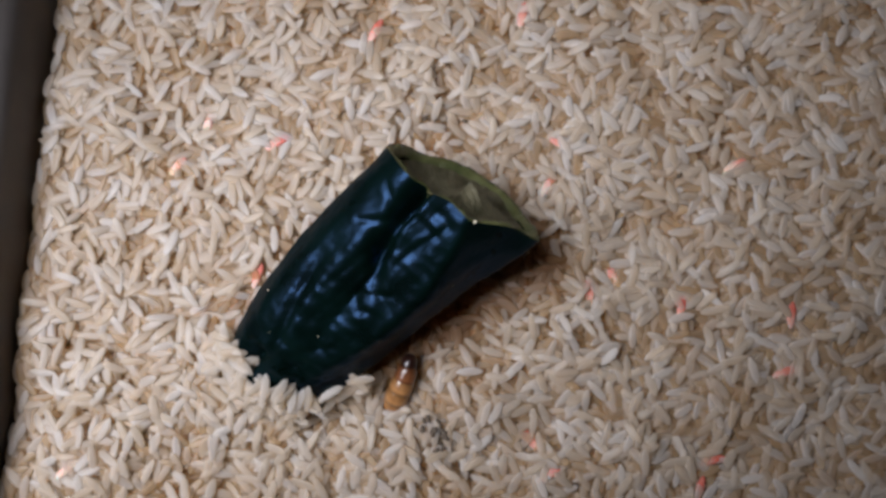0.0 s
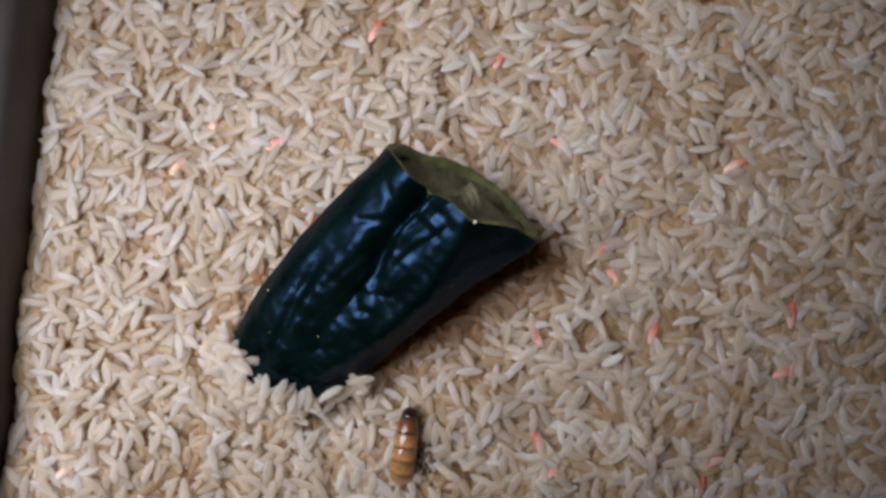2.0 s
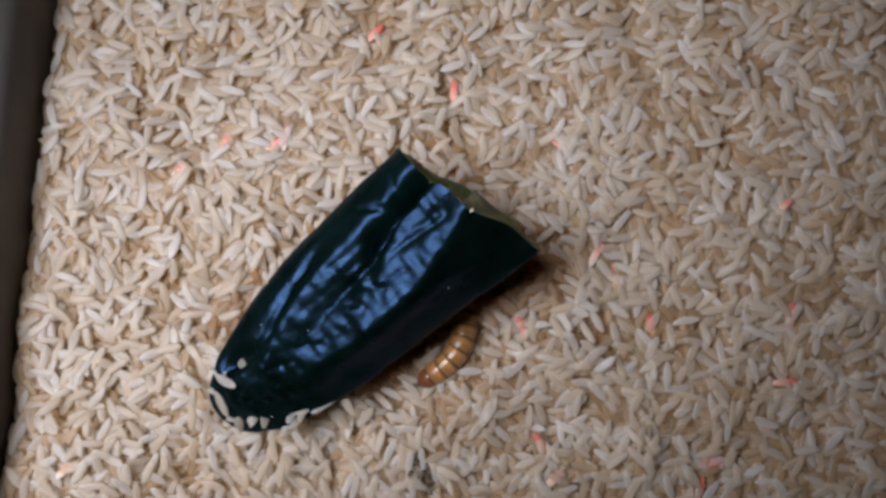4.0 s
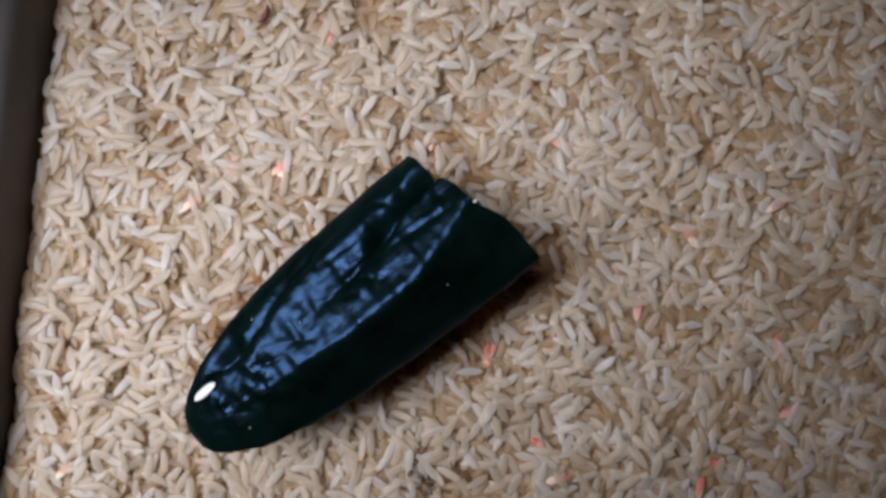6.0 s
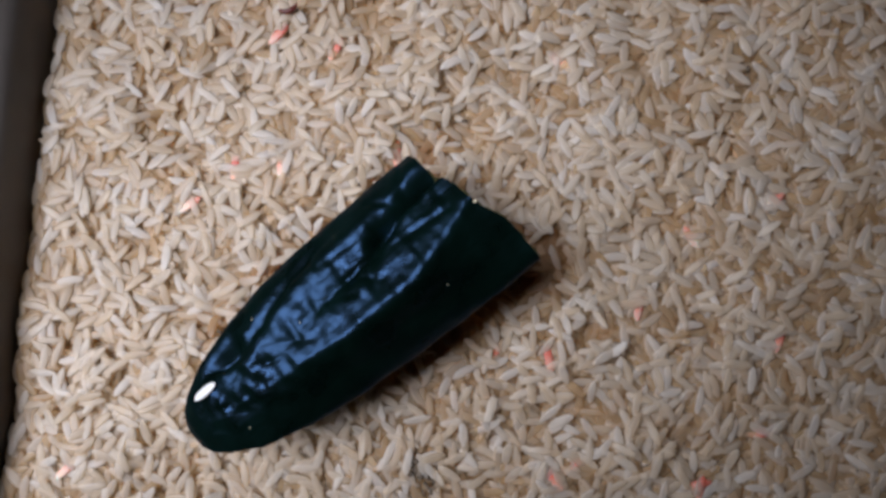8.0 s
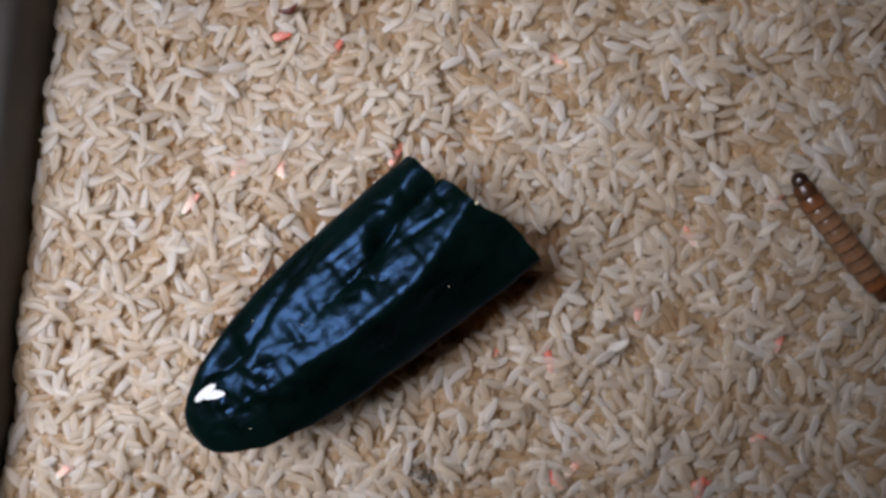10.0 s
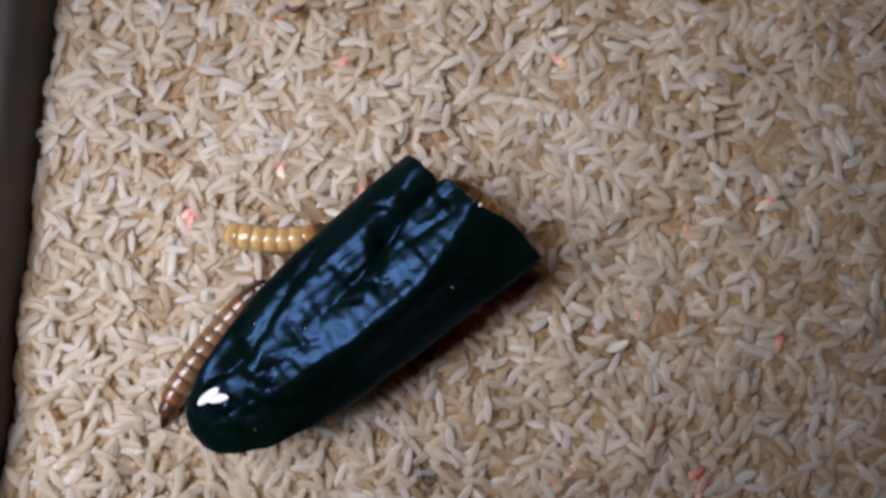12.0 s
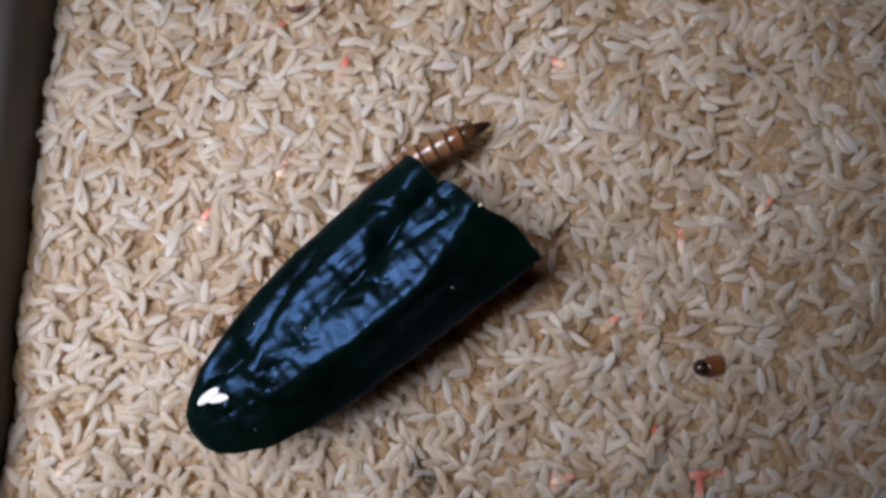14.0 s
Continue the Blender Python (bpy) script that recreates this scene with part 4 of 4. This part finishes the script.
# red dyed grains: places in millimetres over time
RED_PATHS = [
    ('r', 70, [(0, -46.5, -6.8), (0.5, -46.5, -7.1), (0.9, -34.0, 5.4), (2.2, -35.1, 4.3), (2.5, -56.2, 29.1), (3.2, -54.8, 27.7), (5.4, -50.9, 20.7), (6, -52.5, 20.2), (8.2, -51.8, 19.8), (10.4, -53.2, 17.7), (11.0, -53.4, 18.0), (11.5, -64.9, 7.9), (12, -63.2, 7.1), (13, -60.8, 7.4), (14, -59.7, 7.8)]),
    ('r', 82, [(0, 60.4, -15.2), (0.6, 60.4, -15.4), (1.0, 53.4, -21.0), (2.5, 53.7, -21.3), (3, 52.8, -19.1), (5.5, 51.2, -20.0), (6, 49.5, -14.9), (14, 49.5, -15.4)]),
    ('r', 125, [(0, 22.4, -48.6), (1.0, 22.5, -49.0), (1.5, 24.2, -49.3), (3.2, 24.8, -49.0), (5.5, 24.8, -49.7), (7.0, 24.5, -50.2), (7.4, 28.0, -58.0), (10.5, 27.6, -58.0), (14, 27.3, -58.6)]),
    ('r', 20, [(0, 86.0, -31.0), (2.6, 86.3, -31.5), (3.0, 86.0, -33.5), (5.5, 87.1, -41.3), (6.5, 86.9, -41.6), (7.0, 80.2, -46.6), (8.2, 80.2, -47.2), (10.5, 80.4, -47.7), (11, 74.9, -53.9), (11.5, 70.4, -55.0), (12, 62.8, -56.6), (14, 63.5, -56.9)]),
    ('r', 15, [(0, 67.9, -53.3), (1, 67.6, -54.0), (3.2, 67.4, -54.1), (8, 64.2, -59.4), (10.5, 64.6, -56.6), (11.5, 65.1, -59.4), (14, 68.8, -56.6)]),
    ('p', 50, [(0, -67.4, 20.7), (2.2, -67.6, 21.0), (2.5, -67.4, 19.1), (3.2, -67.1, 19.1), (5.5, -62.5, 11.0), (6, -63.5, 11.0), (8.2, -63.2, 11.3), (10.5, -63.2, 12.4), (11.0, -64.3, 12.1), (11.5, -64.9, 7.9), (14, -60.1, 6.8)]),
    ('p', 80, [(0, -59.3, 32.4), (1.5, -59.0, 32.6), (2.0, -58.3, 31.0), (3.2, -39.5, 28.0), (6, -40.6, 20.0), (14, -40.6, 19.8)]),
    ('r', 60, [(0, -17.0, 54.8), (2.5, -17.7, 54.4), (3.2, -17.3, 54.1), (5.5, -18.0, 53.7), (6, -28.4, 53.7), (6.5, -27.0, 51.9), (8, -27.0, 50.2), (10.5, -28.7, 48.2), (11.5, -15.2, 49.1), (12, -25.2, 46.1), (14, -24.8, 45.0)]),
    ('p', 30, [(0, 26.6, -56.9), (3.2, 28.0, -58.0), (6, 28.7, -58.0), (7, 32.2, -54.8), (8.2, 32.8, -55.3), (14, 30.1, -57.8)]),
    ('r', 75, [(0, 64.6, -60.3), (14, 64.6, -60.3)]),
    ('r', 75, [(0, 20.0, 58.6), (0.3, 19.6, 58.6), (0.5, 16.4, 55.8), (0.9, 13.4, 46.1), (1.2, 13.4, 45.8), (1.5, 14.1, 47.7), (2.5, 13.4, 45.8), (3, 2.9, 39.8), (5.3, 0.8, 30.5), (5.6, 0.3, 30.8), (6, -3.1, 28.3), (6.5, -3.6, 27.7), (7, -6.5, 24.4), (7.4, -11.7, 24.1), (8.2, -12.0, 23.8), (10.5, -19.2, 18.2), (11, -20.0, 14.1), (14, -20.0, 14.1)]),
    ('p', 30, [(0, 73.9, 21.0), (3, 85.5, 10.2), (5.5, 83.6, 9.2), (6, 84.3, 11.0), (8, 83.5, 11.6), (11, 83.0, 11.6), (11.5, 81.3, 11.3), (14, 80.6, 10.7)]),
    ('p', 60, [(0, 26.6, 16.1), (0.5, 24.5, 12.4), (1, 38.7, -1.3), (3.2, 38.7, -1.5), (5.5, 11.3, 22.7), (5.7, 11.7, 22.4), (6, 12.0, -26.9), (7, 11.7, -26.6), (8, 12.0, -27.7), (10.5, 1.1, -29.8), (11, 42.3, -18.7), (14, 42.3, -19.1)]),
    ('r', 100, [(0, 37.0, -11.0), (1.4, 23.4, -21.6), (2.5, 22.4, -22.8), (3, 20.0, -19.6), (3.2, 19.9, -19.6), (6, 11.4, -26.9), (8, 26.6, -27.7), (10.5, 53.7, -49.3), (11, 53.2, -47.2), (14, 53.2, -46.9)]),
    ('p', 40, [(0, -94.5, -55.5), (11, -95.5, -55.5), (11.5, -97.2, -53.9), (12, -96.3, -53.9), (14, -94.9, -54.4)]),
    ('r', 85, [(0, 87.1, -16.6), (5.5, 84.6, -24.9), (6.2, 84.6, -23.2), (14, 84.3, -42.3)]),
    ('p', 110, [(0, 43.3, -7.1), (5.5, 62.8, 2.9), (14, 60.4, 1.8)]),
    ('r', 30, [(0, -41.6, 26.6), (5.3, -3.3, 33.5), (5.6, -3.1, 32.8), (6, -40.6, 20.3), (6.5, -41.2, 53.7), (8.2, -41.2, 53.0), (10.5, -42.0, 53.9), (12, -42.3, 55.7), (14, -42.6, 55.4)]),
    ('p', 160, [(0, 30.1, 26.6), (6.5, 30.1, 47.5), (8, 29.8, 47.2), (14, 29.2, 46.9)]),
]
RED_ROWS = []
for kind, turn, path in RED_PATHS:
    ob = new("dyed_grain", RED_MESH if kind == "r" else PINK_MESH)
    tagged(ob, "red dyed rice grain on the rice" if kind == "r" else "faded pink rice grain on the rice", "rice grain", "dyed rice grains")
    rows, last = [], None
    for n, (t, x, y) in enumerate(path):
        here = lying(x / 1000, y / 1000, turn + 17 * math.sin(2.1 * n), -0.0002)
        if last is not None and t - rows[-1][0] > 0.35:
            rows.append((t - 0.12, rows[-1][1]))
        rows.append((t, here))
        last = here
    if rows[-1][0] < 14.0:
        rows.append((14.0, rows[-1][1]))
    RED_ROWS.append((ob, rows))

# small dry bits on the rice
LOOSE_ROWS = []
frass = mesh("dropping", *lathe([(-0.0009, 0.0002), (-0.0006, 0.00042), (0.0, 0.0005), (0.0005, 0.0004), (0.0008, 0.0002)], 7), M_FRASS)
for n in range(20):
    spread = 0.0008 + 0.0044 * rng.random()
    ang = 6.283 * rng.random()
    x, y = -0.0019 + spread * math.cos(ang), -0.0465 + spread * math.sin(ang)
    ob = tagged(new("dropping", frass), "tiny dark dry dropping on the rice", "dropping", "droppings")
    a = lying(x, y, 360 * rng.random(), 0.0004)
    b = lying(x - 0.0035, y - 0.0058, 360 * rng.random(), 0.0004)
    c = lying(x - 0.0030, y - 0.0110, 360 * rng.random(), 0.0004)
    a.translation.z += 0.0004 * (n % 3)
    ob.matrix_world = a
    LOOSE_ROWS.append((ob, [(0.0, a), (1.3, a), (1.5, b), (2.6, b), (2.9, c), (14.0, c)]))
for n, (x, y) in enumerate([(0.0056, 0.0324), (0.0593, 0.0185), (0.076, 0.045), (-0.0562, -0.0207), (-0.0045, 0.0328)]):
    ob = tagged(new("dark_speck", frass), "small black speck on the rice", "speck", "dark specks")
    ob.matrix_world = lying(x, y, 50 * n, 0.0012)
# fine dark specks in the lowest gaps between the grains
cv, cf = [], []
for n in range(520):
    x, y = rng.uniform(-0.098, 0.125), rng.uniform(-0.075, 0.075)
    i, j = int((x - GX0) / CELL), int((y - GY0) / CELL)
    q = np.unravel_index(np.argmin(top[i - 4:i + 5, j - 4:j + 5]), (9, 9))
    i, j = i - 4 + q[0], j - 4 + q[1]
    v, f = lathe([(-0.00022, 0.00008), (-0.0001, 0.0002), (0.0001, 0.00022), (0.00024, 0.00008)], 6)
    s = 0.6 + 0.7 * rng.random()
    m = pose(GX0 + CELL * (i + 0.5), GY0 + CELL * (j + 0.5), top[i, j] + 0.0003, 90 * rng.random(), 40 * rng.random(), 360 * rng.random())
    cf += [tuple(k + len(cv) for k in face) for face in f]
    cv += [tuple(m @ (Vector(p) * s)) for p in v]
tagged(new("crumbs", mesh("crumbs", cv, cf, M_FRASS)), "fine dark specks scattered between the rice grains", "crumbs", kind="stuff")
husk = tagged(new("husk", None), "curled dark red dry husk on the rice", "husk")
shell = []
for n in range(9):
    a = -1.0 + 2.0 * n / 8
    shell.append((0.0031 * math.sin(a), 0.0026 * (1 - math.cos(a)), 0.0007 * math.sqrt(max(0.02, 1 - (n / 4 - 1) ** 2))))
hv, hf = [], []
for x, y, r in shell:
    for k in range(8):
        a = 2 * math.pi * k / 8
        hv.append((x, y + r * math.cos(a), r * math.sin(a)))
for n in range(8):
    for k in range(8):
        j = (k + 1) % 8
        hf.append((8 * n + k, 8 * n + 8 + k, 8 * n + 8 + j, 8 * n + j))
part("curled_shell", mesh("curled_shell", hv, hf, M_HUSK), husk)
h0, h1, h2 = [lying(x, y, t, 0.0020) for (x, y), t in zip([(-0.0437, 0.0576), (-0.0379, 0.0587), (-0.0363, 0.0590)], (60, 20, 10))]
under = Matrix.Translation((0, 0, -0.006)) @ h0
LOOSE_ROWS.append((husk, [(0.0, under), (5.6, under), (5.8, h0), (7.6, h0), (8.0, h1), (11.4, h1), (11.8, h2), (14.0, h2)]))

# grains that the worms keep stirring, round the pepper
for n in range(190):
    ang, dist = 6.283 * rng.random(), 0.018 + 0.045 * rng.random() ** 0.8
    x, y = -0.018 + dist * 1.35 * math.cos(ang), -0.010 + dist * math.sin(ang)
    u, v = 0.77 * x + 0.64 * y, -0.64 * x + 0.77 * y
    if abs(v + 0.004) < 0.021 and -0.075 < u < 0.016:
        continue
    ob = part("grain", GRAIN_MESHES[n % 3], rice)
    turn = 360 * rng.random()
    rows = [(0.0, lying(x, y, turn, 0.0005, 24 * rng.random() - 12))]
    for t in sorted(0.3 + 13.2 * rng.random(3)):
        t = round(t, 1)
        if t - rows[-1][0] < 0.3:
            continue
        rows.append((t, rows[-1][1]))
        x, y, turn = x + 0.003 * (rng.random() - 0.5), y + 0.003 * (rng.random() - 0.5), turn + 70 * (rng.random() - 0.5)
        rows.append((round(t + 0.1, 1), lying(x, y, turn, 0.0005, 24 * rng.random() - 12)))
    rows.append((14.0, rows[-1][1]))
    LOOSE_ROWS.append((ob, rows))

# grains that stick to the pepper's tip
def on_pepper(u, a, turn):
    ang = radians(a)
    r = pepper_radius(u, ang)
    r2 = pepper_radius(u + 0.03, ang)
    at = Vector((u * PL, r * math.cos(ang), r * math.sin(ang)))
    up = Vector((-(r2 - r) / (0.03 * PL), math.cos(ang), math.sin(ang))).normalized()
    x = Vector((math.cos(radians(turn)), -math.sin(ang) * math.sin(radians(turn)), math.cos(ang) * math.sin(radians(turn))))
    x = (x - up * x.dot(up)).normalized()
    return Matrix.Translation(at + up * 0.0007) @ Matrix((x, up.cross(x), up)).transposed().to_4x4()


for n, (u, a, turn, since, until) in enumerate(((0.14, 56, 10, 5.4, 14.0), (0.155, 64, 35, 9.6, 14.0), (0.215, 40, 70, 0.0, 5.7), (0.16, 50, 60, 0.0, 5.7), (0.09, 64, 105, 0.0, 5.7),
                                             (0.19, 30, 45, 0.0, 2.6), (0.20, 75, 100, 0.0, 2.6), (0.17, 95, 150, 0.0, 2.6), (0.21, 110, 75, 0.0, 2.6), (0.08, 110, 140, 0.0, 5.7))):
    ob = tagged(new("stuck_grain", WHITE_MESH if n < 2 else GRAIN_MESHES[n % 3]), "white rice grain sticking to the pepper's tip", "rice grain", "grains on the pepper")
    stick = on_pepper(u, a, turn) @ pose(0, 0, 0.0012 * rng.random() if n > 9 else 0, 30 * rng.random() - 15, 50 * rng.random() - 25 if n > 9 else 0, 0)
    side = lying(-0.074 + 0.0045 * (n % 9), -0.048 - 0.0024 * (n // 6), 40 * n, 0.0006)
    if n < 2:
        side = Matrix.Translation((0, 0, -0.006)) @ side
    rows = []
    for k in range(141):
        t = k / 10
        here = pepper_pose(*pepper_at(t)) @ stick
        if t < since or t > until:
            here = side
        rows.append((t, here))
    keep = [r for k, r in enumerate(rows) if k in (0, 140) or rows[k - 1][1] != r[1] or rows[k + 1][1] != r[1]]
    LOOSE_ROWS.append((ob, keep))

# the low heap in which the pepper's tip lies at first; it falls apart as the pepper rolls over
EDGE = [(-0.0512, -0.0196), (-0.0495, -0.0233), (-0.0458, -0.0278), (-0.0413, -0.0315), (-0.0371, -0.0342), (-0.033, -0.0356), (-0.0251, -0.0342), (-0.0177, -0.0309)]
tips = []
for t in (0.0, 3.0):
    tips.append(np.array([tuple(pepper_pose(*pepper_at(t)) @ Vector((u * PL, pepper_radius(u, a) * math.cos(a), pepper_radius(u, a) * math.sin(a))))
                          for u in np.linspace(0.0, 0.4, 40) for a in np.linspace(0.0, 6.2, 60)]))


def on_heap(tip, x, y, turns):
    near = tip[np.hypot(tip[:, 0] - x, tip[:, 1] - y) < 0.0022]
    z = max(ground(x, y), near[:, 2].max() if len(near) else -1.0) + 0.0006 + 0.0008 * rng.random()
    return pose(x, y, z, *turns)


for n in range(125):
    f = (len(EDGE) - 1.001) * rng.random()
    k, off = int(f), 0.0095 * rng.random() - 0.0008
    (x0, y0), (x1, y1) = EDGE[k], EDGE[k + 1]
    nx, ny = (y1 - y0), -(x1 - x0)
    d = math.hypot(nx, ny)
    x, y = x0 + (f - k) * (x1 - x0) - abs(nx / d) * off * (1 if k < 6 else -1), y0 + (f - k) * (y1 - y0) - abs(ny / d) * off
    ob = part("grain", GRAIN_MESHES[n % 3], rice)
    turns = 30 * rng.random() - 15, 36 * rng.random() - 18, 360 * rng.random()
    a, a2 = on_heap(tips[0], x, y, turns), on_heap(tips[1], x - 0.0012, y - 0.0022, turns)
    b = lying(-0.093 + 0.072 * rng.random(), -0.072 + 0.052 * rng.random(), 360 * rng.random(), 0.0005, 20 * rng.random() - 10)
    if -0.066 < b.translation.x and b.translation.y > -0.046:
        b = lying(b.translation.x, b.translation.y - 0.027, 360 * rng.random(), 0.0005)
    t = 3.3 + 0.9 * rng.random()
    LOOSE_ROWS.append((ob, [(0.0, a), (2.6, a), (2.7, a2), (t, a2), (t + 0.2, b), (14.0, b)]))



def motions():
    walk(pepper, [(t, pepper_pose(*p)) for t, p in PEPPER_ROWS])
    for (worm, pieces), spells in zip(WORMS, SPELLS):
        rows = worm_rows(spells)
        roots = [(t, Matrix.Translation(w[6][0])) for t, w in rows]
        walk(worm, roots)
        for i, piece in enumerate(pieces):
            walk(piece, [(t, Matrix.LocRotScale(w[i][0] - w[6][0], w[i][1], None)) for t, w in rows])
    for ob, rows in RED_ROWS:
        walk(ob, rows)
    for ob, rows in LOOSE_ROWS + DRIFT_ROWS:
        walk(ob, rows)


motions()
